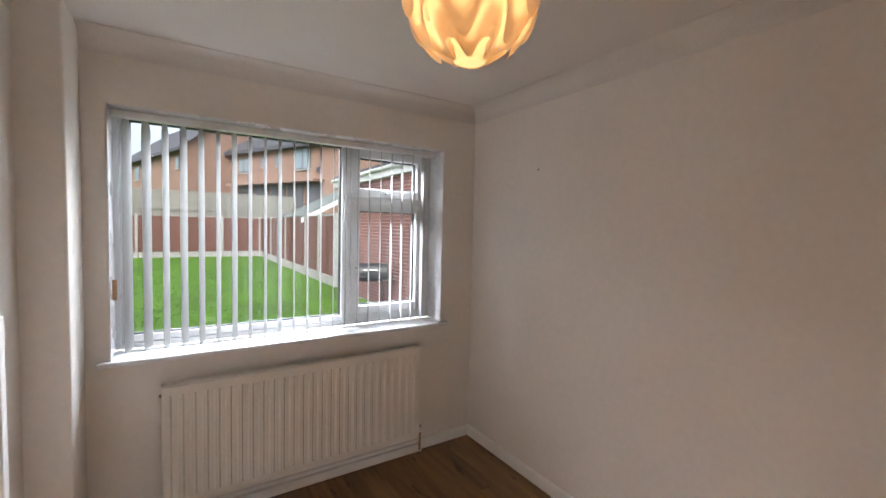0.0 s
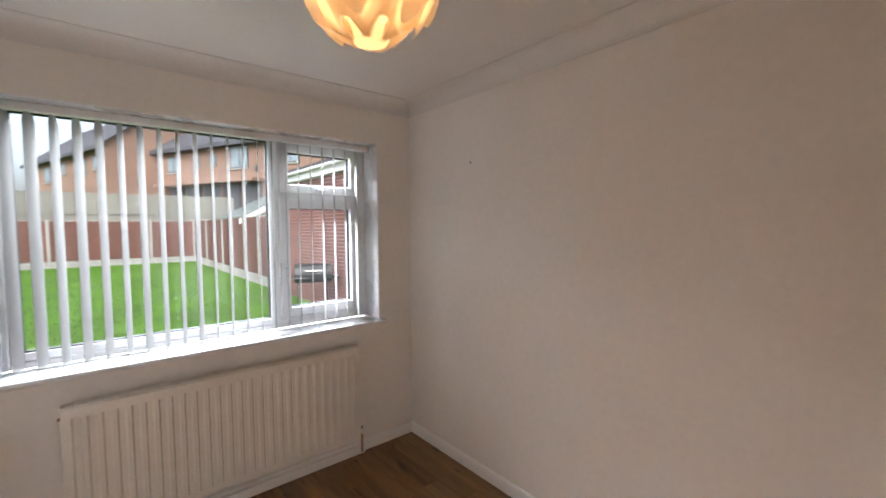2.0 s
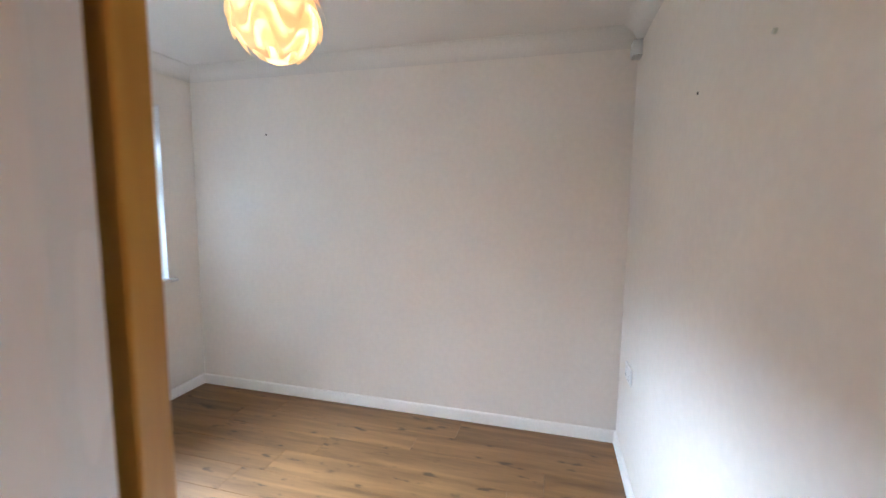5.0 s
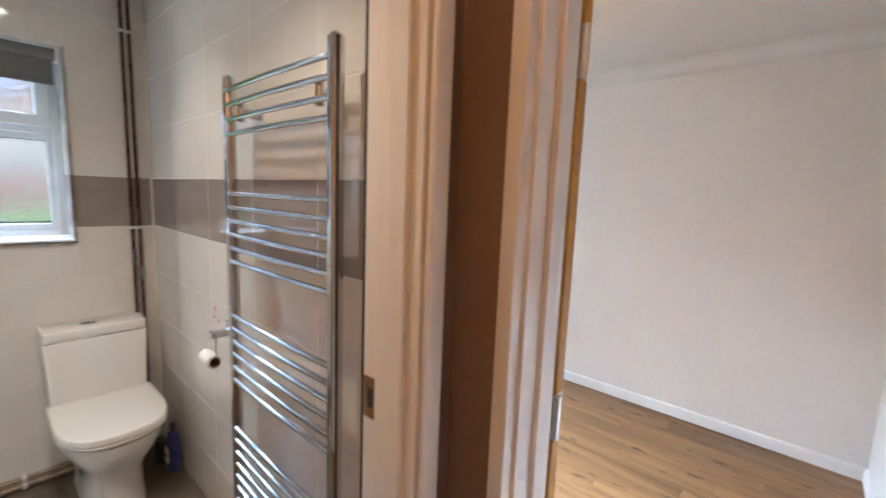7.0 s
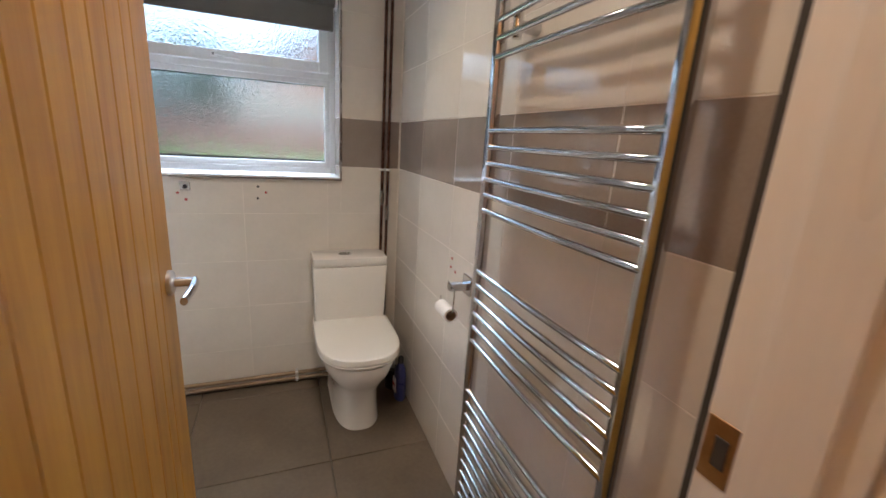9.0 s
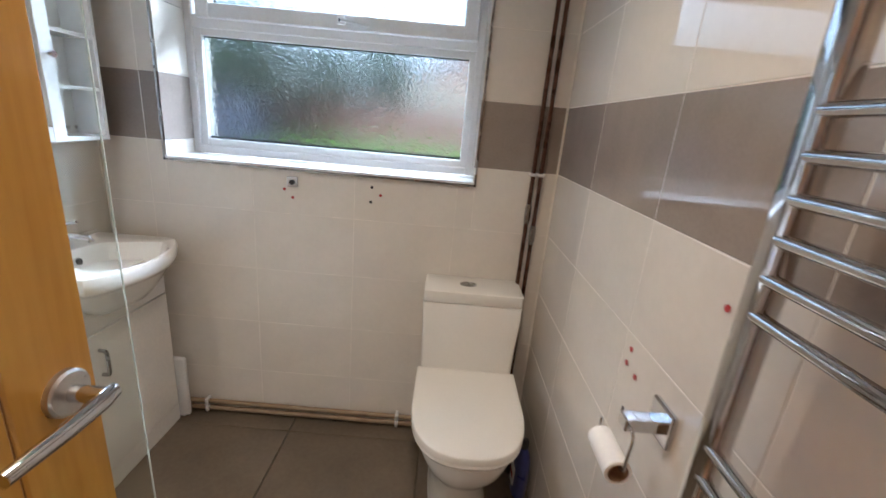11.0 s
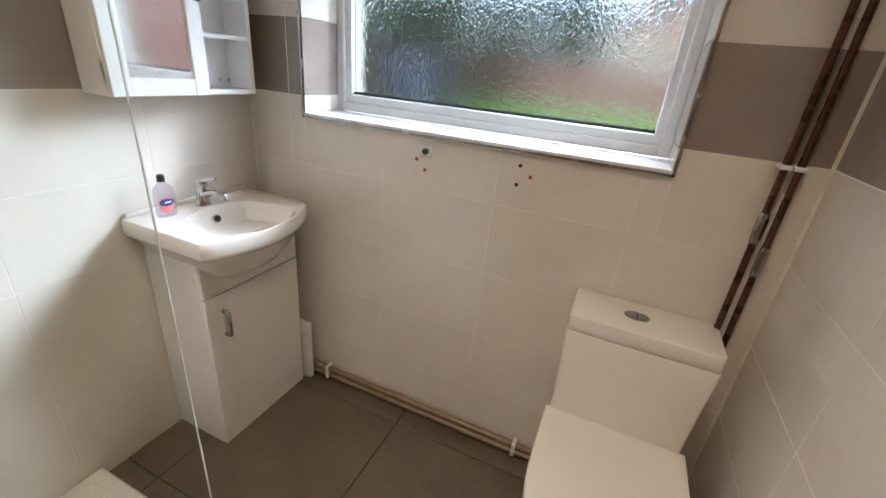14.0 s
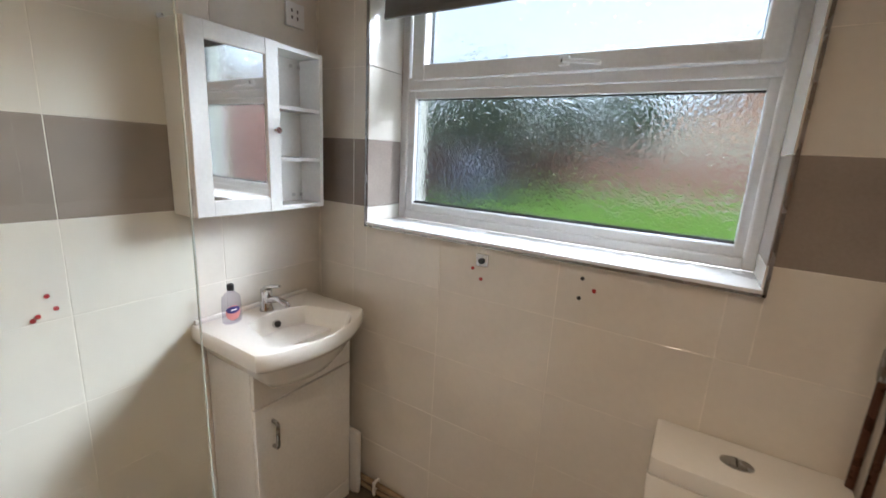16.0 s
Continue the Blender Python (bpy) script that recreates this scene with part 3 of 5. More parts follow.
def window_bedroom():
    x0, x1, z0, z1 = WIN
    w = thing("window_1", (x0, 0.18, z0), "white plastic-framed bedroom window with side casements", "window", kind="structure")
    zb, yf, yb = z0 + 0.022, 0.180, 0.250
    mx0, mx1, sx1 = -0.932, -0.872, -0.327
    part("window_frame", bar_frame(x0, x1, zb, z1, yf, yb, 0.030), M_UPVC, w)
    part("mullion", B(mx0, mx1, yf + 0.001, yb - 0.001, zb + 0.029, z1 - 0.029, 0.005), M_UPVC, w)
    part("transom", B(mx1, sx1, yf + 0.002, yb - 0.002, 1.700, 1.752, 0.004), M_UPVC, w)
    bm = bmesh.new()
    bx(bm, x0 + 0.030, -2.040, yf + 0.010, yb - 0.012, zb + 0.030, z1 - 0.030, 0.004), bx(bm, -2.041, mx0, yf + 0.011, yb - 0.013, zb + 0.030, 0.957, 0.004)
    part("bead", bm, M_UPVC, w)
    part("casement", bar_frame(mx1, sx1, 0.952, 1.710, yf - 0.014, yf + 0.050, 0.060), M_UPVC, w)
    part("vent_sash", bar_frame(mx1, sx1, 1.744, 2.060, yf - 0.014, yf + 0.050, 0.057), M_UPVC, w)
    for a, b, c, d in ((-2.044, mx0 + 0.004, 0.953, z1 - 0.028), (mx1 + 0.056, sx1 - 0.056, 1.008, 1.656), (mx1 + 0.053, sx1 - 0.053, 1.797, 2.007)):
        part("pane", B(a, b, 0.206, 0.212, c, d), M_GLASS, w, shadow=False)
    for a, b, c, d in ((-2.042, mx0 + 0.001, 0.955, z1 - 0.029), (mx1 + 0.059, sx1 - 0.059, 1.011, 1.652), (mx1 + 0.056, sx1 - 0.056, 1.800, 2.004)):
        part("gasket", bar_frame(a, b, c, d, 0.201, 0.2055, 0.007, 0), M_BLACK, w, "black rubber gasket")
        # outer gasket added deep, to mask the brightly lit bar faces
        part("outer_gasket_mask", bar_frame(a, b, c, d, 0.2125, 0.230, 0.008, 0), M_BLACK, w, "black rubber gasket")
    part("hinge_side_bar", B(sx1, x1 - 0.029, yf + 0.003, yb - 0.003, zb + 0.029, z1 - 0.029, 0.003), M_UPVC, w)
    part("bottom_bar", B(mx1, sx1, yf + 0.004, yb - 0.004, zb + 0.029, 0.953, 0.002), M_UPVC, w)
    for hx, hz, dx, dz in ((-0.635, 1.772, 0.085, -0.004), (-0.842, 1.27, 0.004, -0.09)):
        h = part("handle", B(hx - 0.014, hx + 0.014, 0.152, 0.167, hz - 0.012, hz + 0.012, 0.004), M_PLAST, w, "white window catch")
        part("lever", T([(hx, 0.146, hz), (hx + dx, 0.142, hz + dz)], 0.006), M_PLAST, h, smooth=True)
        part("key_hole", B(hx - 0.006, hx + 0.006, 0.1505, 0.1525, hz - 0.005, hz + 0.005), M_BLACK, h)
    part("window_sill", B(x0 - 0.045, x1 + 0.045, -0.035, 0.0, z0 - 0.006, z0 + 0.018, 0.006), M_SILL, w, "white window board with rounded nosing", True)
    part("sill_board", B(x0 + 0.001, x1 - 0.001, -0.002, 0.183, z0, z0 + 0.017), M_SILL, w)
    part("reveal", B(x1 - 0.006, x1 - 0.001, 0.002, 0.181, z0 + 0.02, z1 - 0.002), M_SILL, w, "white reveal lining")
    part("reveal", B(x0 + 0.001, x0 + 0.006, 0.002, 0.181, z0 + 0.02, z1 - 0.002), M_SILL, w, "white reveal lining")
    part("reveal_head", B(x0 + 0.007, x1 - 0.007, 0.002, 0.181, z1 - 0.006, z1 - 0.001), M_SILL, w, "white reveal lining")


window_bedroom()

blind = thing("vertical_blind", (-1.19, 0.09, 0.90), "white vertical louvre blind with slats turned open", "blind")
part("headrail", B(-2.098, -0.290, 0.068, 0.112, 2.044, 2.082, 0.004), M_UPVC, blind, "pale metal headrail")
ang = radians(20)
for k in range(24):
    cx = -2.044 + 0.0790 * k
    if cx > -0.36:
        break
    jit = math.radians(2.5) * math.sin(k * 2.3)
    d = Vector((math.sin(ang + jit), math.cos(ang + jit), 0))
    side = Vector((d.y, -d.x, 0))
    c = Vector((cx, 0.090, 0))
    bm = bmesh.new()
    rows = []
    for z in (0.903, 0.935, 1.48, 2.004, 2.040):
        wide = 0.0445 if z < 2.01 else 0.030
        rows.append([c + d * (u * wide) + side * (0.0035 * (1 - u * u)) + Vector((0, 0, z)) for u in (-1, -0.5, 0, 0.5, 1)])
    front = [r + [p + side * 0.0012 for p in reversed(r)] for r in rows]
    loft(bm, front)
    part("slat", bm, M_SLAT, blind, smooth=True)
bm = bmesh.new()
tube(bm, [(-2.094, 0.060, 1.26), (-2.094, 0.060, 2.05)], 0.0012, 6)
part("cord", bm, M_PLAST, blind)
part("cord_weight", B(-2.103, -2.085, 0.052, 0.068, 1.165, 1.265, 0.004), M_BRASS, blind, "amber wooden cord weight")

# ---- radiator ----
rx0, rx1, rz0, rz1 = -1.905, -0.475, 0.135, 0.750
rad = thing("radiator", (-1.19, -0.06, 0), "white panel radiator below the window", "radiator")
bm = bmesh.new()
n, prof = 26, []
pitch = (rx1 - rx0 - 0.05) / n
prof.append((rx0, 0.0))
for i in range(n):
    s = rx0 + 0.025 + i * pitch
    prof += [(s + pitch * 0.08, 0.0), (s + pitch * 0.24, 0.013), (s + pitch * 0.62, 0.013), (s + pitch * 0.78, 0.0)]
prof.append((rx1, 0.0))
yf = -0.088
rings = []
for z, amp, off in ((rz0, 0, 0.006), (rz0 + 0.006, 0, 0), (rz0 + 0.035, 0, 0), (rz0 + 0.06, 1, 0), (rz1 - 0.075, 1, 0), (rz1 - 0.05, 0, 0), (rz1 - 0.006, 0, 0), (rz1, 0, 0.006)):
    rings.append([(x, yf + off - 0.0 + d * amp, z) for x, d in prof])
loft(bm, rings, False, False, closed=False)
part("front_panel", bm, M_RAD, rad, smooth=True)
part("back_panel", B(rx0, rx1, -0.050, -0.042, rz0, rz1, 0.002), M_RAD, rad)
for sx in (rx0 - 0.003, rx1 - 0.001):
    part("side_cover", B(sx, sx + 0.004, -0.088, -0.042, rz0 + 0.012, rz1 + 0.003, 0.001), M_RAD, rad)
bm = bmesh.new()
bx(bm, rx0, rx1, -0.088, -0.083, rz1 - 0.002, rz1 + 0.004), bx(bm, rx0, rx1, -0.047, -0.042, rz1 - 0.002, rz1 + 0.004)
k = rx0 + 0.006
while k < rx1 - 0.012:
    bx(bm, k, k + 0.0040, -0.084, -0.046, rz1 - 0.003, rz1 + 0.001)
    k += 0.0150
part("top_grille", bm, M_RAD, rad)
# dark slab under the grille: the shade between the panels put into colour
part("inside_shade", B(rx0 + 0.006, rx1 - 0.006, -0.0725, -0.0505, rz0 + 0.02, rz1 - 0.012), M_DARK, rad, "dark slab standing in for the shade inside")
v = part("valve", T([(rx1 + 0.022, -0.065, 0.03), (rx1 + 0.022, -0.065, 0.20)], 0.008), M_BRASS, rad, "brass radiator valve", True)
part("valve_head", turned([(0.012, 0), (0.014, 0.004), (0.014, 0.030), (0.010, 0.036)], (rx1 + 0.022, -0.065, 0.155), 16), M_PLAST, v, smooth=True)
part("valve_tail", T([(rx1 - 0.01, -0.065, 0.165), (rx1 + 0.022, -0.065, 0.165)], 0.009), M_BRASS, v, smooth=True)
part("bleed_valve", T([(rx0 - 0.014, -0.065, rz1 - 0.05), (rx0 + 0.005, -0.065, rz1 - 0.05)], 0.007), M_BRASS, rad, smooth=True)
for bxx in (rx0 + 0.2, rx1 - 0.2):
    part("bracket", B(bxx - 0.015, bxx + 0.015, -0.043, 0.0, 0.25, 0.65), M_RAD, rad)
structure("pipe_skirting", B(-2.195, -0.42, -0.046, -0.016, 0.004, 0.058, 0.006), M_SKIRT, "white boxed heating pipe along the skirting", "skirting board")

# ---- pendant lamp of curled plastic strips ----
LC = Vector((-1.275, -1.687, 2.08))
lampo = thing("pendant_lamp", (LC.x, LC.y, CEIL), "lit globe pendant of curled translucent plastic strips", "pendant lamp")
RAD = 0.160
NW = 6
# wavy-edged layers, each lapping over the one below
for k in range(6):
    bm = bmesh.new()
    rows = []
    nv, nu = 10, 132
    for a in range(nv + 1):
        v = a / nv
        row = []
        for b in range(nu):
            phi = 2 * math.pi * b / nu
            th = 0.12 + 0.47 * (k + 1.65 * v)
            th = min(2.76, th)
            amp = 0.31 * math.sin(th) ** 0.6
            wv = math.cos(NW * phi + 1.1 + 0.35 * math.sin(2 * th + k))
            wv = 1.45 * wv / math.sqrt(1 + 1.1 * wv * wv)
            t2 = max(0.05, min(2.92, th + amp * wv))
            # the sheet bows outward and its lower lip curls back in
            r = RAD * (0.79 + 0.21 * v ** 0.8 + 0.05 * wv * math.sin(th) * v)
            row.append(LC + Vector((r * math.sin(t2) * math.cos(phi), r * math.sin(t2) * math.sin(phi), r * math.cos(t2))))
        rows.append(row)
    loft(bm, rows, False, False)
    part("shade_strip", bm, M_SHADE, lampo, smooth=True)
part("bottom_cup", turned([(0.050, 0.030), (0.046, 0.010), (0.036, -0.006), (0.020, -0.012), (0.002, -0.013)], LC + Vector((0, 0, -0.150)), 28, False, True), M_SHADE, lampo, smooth=True)
part("bulb", turned([(0.012, 0.05), (0.014, 0.03), (0.028, 0.005), (0.030, -0.015), (0.020, -0.034), (0.003, -0.040)], LC + Vector((0, 0, -0.060)), 20), M_BULB, lampo, smooth=True, shadow=False)
part("cable", T([LC + Vector((0, 0, 0.02)), (LC.x, LC.y, CEIL - 0.02)], 0.003, 8), M_PLAST, lampo)
part("ceiling_rose", turned([(0.045, 0), (0.043, -0.014), (0.025, -0.026), (0.008, -0.034)], (LC.x, LC.y, CEIL), 24), M_PLAST, lampo, smooth=True)

# ---- bedroom small things ----
pir = thing("corner_sensor", (-0.105, S1 + 0.03, 2.222), "small white corner sensor near the ceiling", "sensor")
part("body", B(-0.142, -0.070, S1 + 0.002, S1 + 0.050, 2.226, 2.302, 0.006), M_PLAST, pir, smooth=True)
part("lens", B(-0.134, -0.078, S1 + 0.048, S1 + 0.053, 2.238, 2.270, 0.003), M_UPVC, pir)
# thin grey strips along the sensor's lower and upper edges
part("base_strip", B(-0.143, -0.069, S1 + 0.001, S1 + 0.046, 2.2215, 2.2265), M_STEEL, pir, "dull lower edge")
part("top_strip", B(-0.143, -0.069, S1 + 0.001, S1 + 0.046, 2.3015, 2.305), M_STEEL, pir, "dull upper edge")
sock = thing("wall_socket", (-0.31, S1, 0.52), "white double socket on the wall above the skirting", "socket")
part("plate", B(-0.385, -0.240, S1 + 0.001, S1 + 0.011, 0.520, 0.606, 0.003), M_PLAST, sock)
for px in (-0.345, -0.275):
    part("switch", B(px - 0.008, px + 0.008, S1 + 0.0105, S1 + 0.0135, 0.578, 0.596), M_PLAST, sock)
    for hx, hz in ((0, 0.558), (-0.011, 0.540), (0.011, 0.540)):
        part("pin_hole", B(px + hx - 0.003, px + hx + 0.003, S1 + 0.0105, S1 + 0.0116, hz - 0.003, hz + 0.003), M_BLACK, sock)


def dot(name, c, axis, r, material, label, depth=0.002):
    v = Vector((0, 0, 0))
    v[axis[0]] = axis[1] * depth
    return solid(name, T([Vector(c), Vector(c) + v], r, 10), material, c, label, "wall plug")


dot("wall_plug", (-0.0002, -0.646, 1.913), (0, -1), 0.006, M_BLACK, "small dark hole in the painted wall")
dot("wall_plug", (-1.10, S1 + 0.0002, 1.785), (1, 1), 0.005, M_BLACK, "small dark hole in the painted wall")
dot("wall_plug", (-1.568, S1 + 0.0002, 1.788), (1, 1), 0.006, M_STEEL, "small grey screw in the wall", 0.006)

# ---- bathroom window and blind ----
def window_bath():
    x0, x1, z0, z1 = BWIN
    w = thing("window_2", (x0, 0.17, z0), "white bathroom window with patterned obscure glass", "window", kind="structure")
    yf, yb = 0.170, 0.240
    part("window_frame", bar_frame(x0 + 0.002, x1 - 0.002, z0 + 0.012, z1, yf, yb, 0.034), M_UPVC, w)
    part("transom", B(x0 + 0.034, x1 - 0.034, yf + 0.001, yb - 0.001, 1.690, 1.738, 0.005), M_UPVC, w)
    part("bead", bar_frame(x0 + 0.034, x1 - 0.030, z0 + 0.044, 1.692, yf + 0.011, yb - 0.015, 0.030, 0.004), M_UPVC, w)
    part("vent_sash", bar_frame(x0 + 0.062, x1 - 0.036, 1.724, z1 - 0.026, yf - 0.019, yf + 0.050, 0.056), M_UPVC, w)
    for a, b, c, d in ((x0 + 0.058, x1 - 0.046, z0 + 0.080, 1.664), (x0 + 0.116, x1 - 0.088, 1.776, z1 - 0.080)):
        part("pane", B(a, b, 0.198, 0.204, c, d), M_OBSCURE, w, shadow=False)
        part("gasket", bar_frame(a - 0.003, b + 0.003, c - 0.003, d + 0.003, 0.193, 0.1975, 0.007, 0), M_BLACK, w, "black rubber gasket")
        # second gasket added outside to block light on the bead edges
        part("outer_gasket_mask", bar_frame(a - 0.003, b + 0.003, c - 0.003, d + 0.003, 0.2045, 0.210, 0.009, 0), M_BLACK, w, "black rubber gasket")
    h = part("handle", B(-3.440, -3.405, 0.135, 0.153, 1.742, 1.769, 0.005), M_PLAST, w, "white window catch")
    part("lever", T([(-3.422, 0.131, 1.755), (-3.34, 0.127, 1.746), (-3.310, 0.129, 1.742)], 0.006), M_PLAST, h, smooth=True)
    part("key_hole", B(-3.430, -3.416, 0.1335, 0.1355, 1.750, 1.761), M_BLACK, h)
    part("window_sill", B(x0 + 0.001, x1 - 0.001, BN - 0.012, 0.171, z0, z0 + 0.010, 0.001), M_SILL, w)
    for a, b in ((x0 + 0.0005, x0 + 0.006), (x1 - 0.006, x1 - 0.0005)):
        part("reveal_tile", B(a, b, BN - 0.008, 0.170, z0 + 0.012, 1.2445), M_TILE, w)
        part("reveal_tile", B(a, b, BN - 0.008, 0.170, 1.2475, 1.496), M_BAND, w, "taupe tile of the band")
        part("reveal_tile", B(a, b, BN - 0.008, 0.170, 1.499, 1.748), M_TILE, w)
        part("reveal_tile", B(a, b, BN - 0.008, 0.170, 1.751, z1 - 0.002), M_TILE, w)
    for a, b, c, d in ((x0 - 0.006, x0 + 0.002, z0 - 0.006, z1), (x1 - 0.002, x1 + 0.006, z0 - 0.006, z1), (x0 - 0.004, x1 + 0.004, z0 - 0.007, z0 + 0.001)):
        part("edge_trim", B(a, b, BN - 0.013, BN - 0.004, c, d), M_SATIN, w, "metal tile edge trim")
    rb = thing("roller_blind", ((x0 + x1) / 2, 0.04, 1.95), "rolled-up dark grey fabric roller blind", "blind")
    part("roll", T([(x0 + 0.02, 0.035, 2.045), (x1 - 0.02, 0.035, 2.045)], 0.026, 20), M_BLIND, rb, smooth=True)
    part("cloth", B(x0 + 0.03, x1 - 0.03, 0.026, 0.028, 1.925, 2.045), M_BLIND, rb)
    part("bottom_bar", B(x0 + 0.03, x1 - 0.03, 0.021, 0.033, 1.906, 1.927, 0.003), M_BLIND, rb)
    for bxx in (x0 + 0.007, x1 - 0.02):
        part("bracket", B(bxx, bxx + 0.012, 0.008, 0.066, 2.012, 2.076, 0.003), M_PLAST, rb)


window_bath()

# ---- toilet ----
def d_ring(cx, yb, yf, w, z, n=28, sq=2.6):
    """A D-shaped outline: straight at the back, rounded at the front."""
    pts = []
    ym = yb + (yf - yb) * 0.42
    for i in range(n + 1):
        a = math.pi * i / n
        cx_, sy_ = math.cos(a), math.sin(a)
        px = math.copysign(abs(cx_) ** (2 / sq), cx_) * w / 2
        py = ym + (yf - ym) * sy_ ** (2 / sq)
        pts.append((cx + px, py, z))
    return pts + [(cx - w / 2, yb, z), (cx + w / 2, yb, z)]


TX = -2.806
toilet = thing("toilet", (TX, -0.35, 0), "white close-coupled toilet with lid down", "toilet")
bm = bmesh.new()
rings = []
for z, w, yf, yb in ((0.0, 0.235, -0.555, -0.10), (0.02, 0.228, -0.552, -0.10), (0.12, 0.220, -0.548, -0.09), (0.20, 0.232, -0.560, -0.08), (0.255, 0.285, -0.600, -0.06), (0.31, 0.345, -0.640, -0.04), (0.355, 0.372, -0.655, -0.03), (0.385, 0.376, -0.657, -0.03), (0.392, 0.366, -0.650, -0.03)):
    rings.append(d_ring(TX, yb, yf, w, z))
loft(bm, rings)
part("pan", bm, M_CERAM, toilet, smooth=True)
bm = bmesh.new()
rings = [d_ring(TX, -0.195 + o, -0.668 + o, 0.398 - 2 * o, z) for z, o in ((0.394, 0.010), (0.397, 0.004), (0.405, 0.0), (0.412, 0.003))]
loft(bm, rings)
part("seat", bm, M_CERAM, toilet, smooth=True)
bm = bmesh.new()
rings = [d_ring(TX, -0.190 - o, -0.668 + o, 0.400 - 2 * o, z) for z, o in ((0.4135, 0.003), (0.416, 0.0), (0.437, 0.0), (0.4415, 0.0025), (0.4435, 0.008), (0.444, 0.02))]
loft(bm, rings)
part("lid", bm, M_CERAM, toilet, smooth=True)
bm = bmesh.new()
def cring(z, w, y0, y1, r=0.02, n=5):
    pts = []
    for cx, cy, a0 in ((TX + w / 2 - r, y1 - r, 0), (TX - w / 2 + r, y1 - r, 90), (TX - w / 2 + r, y0 + r, 180), (TX + w / 2 - r, y0 + r, 270)):
        pts += [(cx + r * math.cos(radians(a0 + 90 * k / n)), cy + r * math.sin(radians(a0 + 90 * k / n)), z) for k in range(n + 1)]
    return pts
loft(bm, [cring(0.385, 0.366, -0.193, -0.024, 0.012), cring(0.42, 0.370, -0.196, -0.024, 0.012), cring(0.60, 0.380, -0.202, -0.022, 0.012), cring(0.734, 0.391, -0.2085, -0.020, 0.012), cring(0.737, 0.389, -0.207, -0.021, 0.012)])
part("cistern", bm, M_CERAM, toilet, smooth=True)
bm = bmesh.new()
loft(bm, [cring(0.7410, 0.386, -0.2055, -0.021, 0.012), cring(0.7425, 0.388, -0.2065, -0.020, 0.012), cring(0.780, 0.388, -0.2065, -0.020, 0.012), cring(0.7845, 0.387, -0.2055, -0.021, 0.012), cring(0.786, 0.380, -0.202, -0.024, 0.012)])
lid = part("cistern_lid", bm, M_CERAM, toilet, smooth=True)
bm = bmesh.new()
loft(bm, [cring(0.7365, 0.376, -0.2005, -0.022, 0.012), cring(0.7415, 0.376, -0.2005, -0.022, 0.012)])
part("lid_gap", bm, M_CERAM, toilet)
bm = bmesh.new()
rr = [[(TX - 0.02 + a * math.cos(2 * math.pi * k / 28), -0.112 + b * math.sin(2 * math.pi * k / 28), z) for k in range(28)] for a, b, z in ((0.034, 0.023, 0.785), (0.034, 0.023, 0.789), (0.031, 0.020, 0.791), (0.002, 0.001, 0.7905))]
loft(bm, rr)
part("flush_button", bm, M_SATIN, lid, "oval chrome flush button", True)
part("button_split", B(TX - 0.0215, TX - 0.0185, -0.129, -0.095, 0.7915, 0.7925), M_DARK, lid)
for sx in (-0.075, 0.075):
    part("hinge", T([(TX + sx - 0.02, -0.180, 0.428), (TX + sx + 0.02, -0.180, 0.428)], 0.010), M_CERAM, toilet, smooth=True)
part("water_valve", T([(-2.615, -0.05, 0.20), (-2.635, -0.10, 0.24), (-2.66, -0.10, 0.40)], 0.007), M_STEEL, toilet, "braided steel filling hose", True)

# ---- pipes in the corner ----
for px, fit_z in ((-2.616, 1.085), (-2.586, 1.000)):
    p = thing("heating_pipe", (px, -0.045, 0.0), "upright tarnished copper pipe with a compression valve", "pipe", group="pipes in the corner")
    part("run", T([(px, -0.045, 0.0), (px, -0.045, CEIL - 0.002)], 0.0085, 14), M_PIPE, p, smooth=True)
    v = part("valve", T([(px, -0.045, fit_z - 0.028), (px, -0.045, fit_z + 0.028)], 0.0122, 6), M_SATIN, p, "dull metal compression valve")
    part("collar", T([(px, -0.045, fit_z - 0.040), (px, -0.045, fit_z + 0.040)], 0.0108, 14), M_SATIN, v, smooth=True)
    for cz in (0.30, 1.240, 2.21):
        part("clip", B(px - 0.0135, px + 0.0135, -0.058, -0.016, cz - 0.006, cz + 0.006, 0.004), M_PLAST, p, "white pipe clip")
for pz in (0.028, 0.062):
    p = thing("floor_pipe", (-3.4, -0.04, pz), "painted heating pipe along the foot of the wall", "pipe", group="pipes along the floor")
    pts = [(-4.20, -0.040, pz), (-2.70, -0.040, pz)]
    part("run", T(pts, 0.011, 14), M_TANPIPE, p, smooth=True)
    for cx in (-3.981, -3.089):
        part("clip", B(cx - 0.008, cx + 0.008, -0.056, -0.016, pz - 0.016, pz + 0.016, 0.005), M_PLAST, p, "white pipe clip")

# ---- vanity unit with basin, tap and bottle ----
VX, VY0, VY1 = -4.098, -0.515, -0.095
van = thing("vanity_unit", (-4.22, -0.305, 0), "white one-door basin cabinet standing on the tiles", "cabinet")
bm = B(-4.334, VX, VY0, VY1, 0.0, 0.805, 0.0015, 1)
part("body", bm, M_VAN, van)
part("fascia", B(VX, VX + 0.017, VY0 + 0.001, VY1 - 0.001, 0.632, 0.805, 0.0015, 1), M_VAN, van)
part("plinth", B(VX, VX + 0.017, VY0 + 0.001, VY1 - 0.001, 0.001, 0.082, 0.0015, 1), M_VAN, van)
vd = part("door", B(VX, VX + 0.018, VY0 + 0.0005, VY1 - 0.001, 0.086, 0.627, 0.0025, 2), M_VAN, van)
hy = -0.452
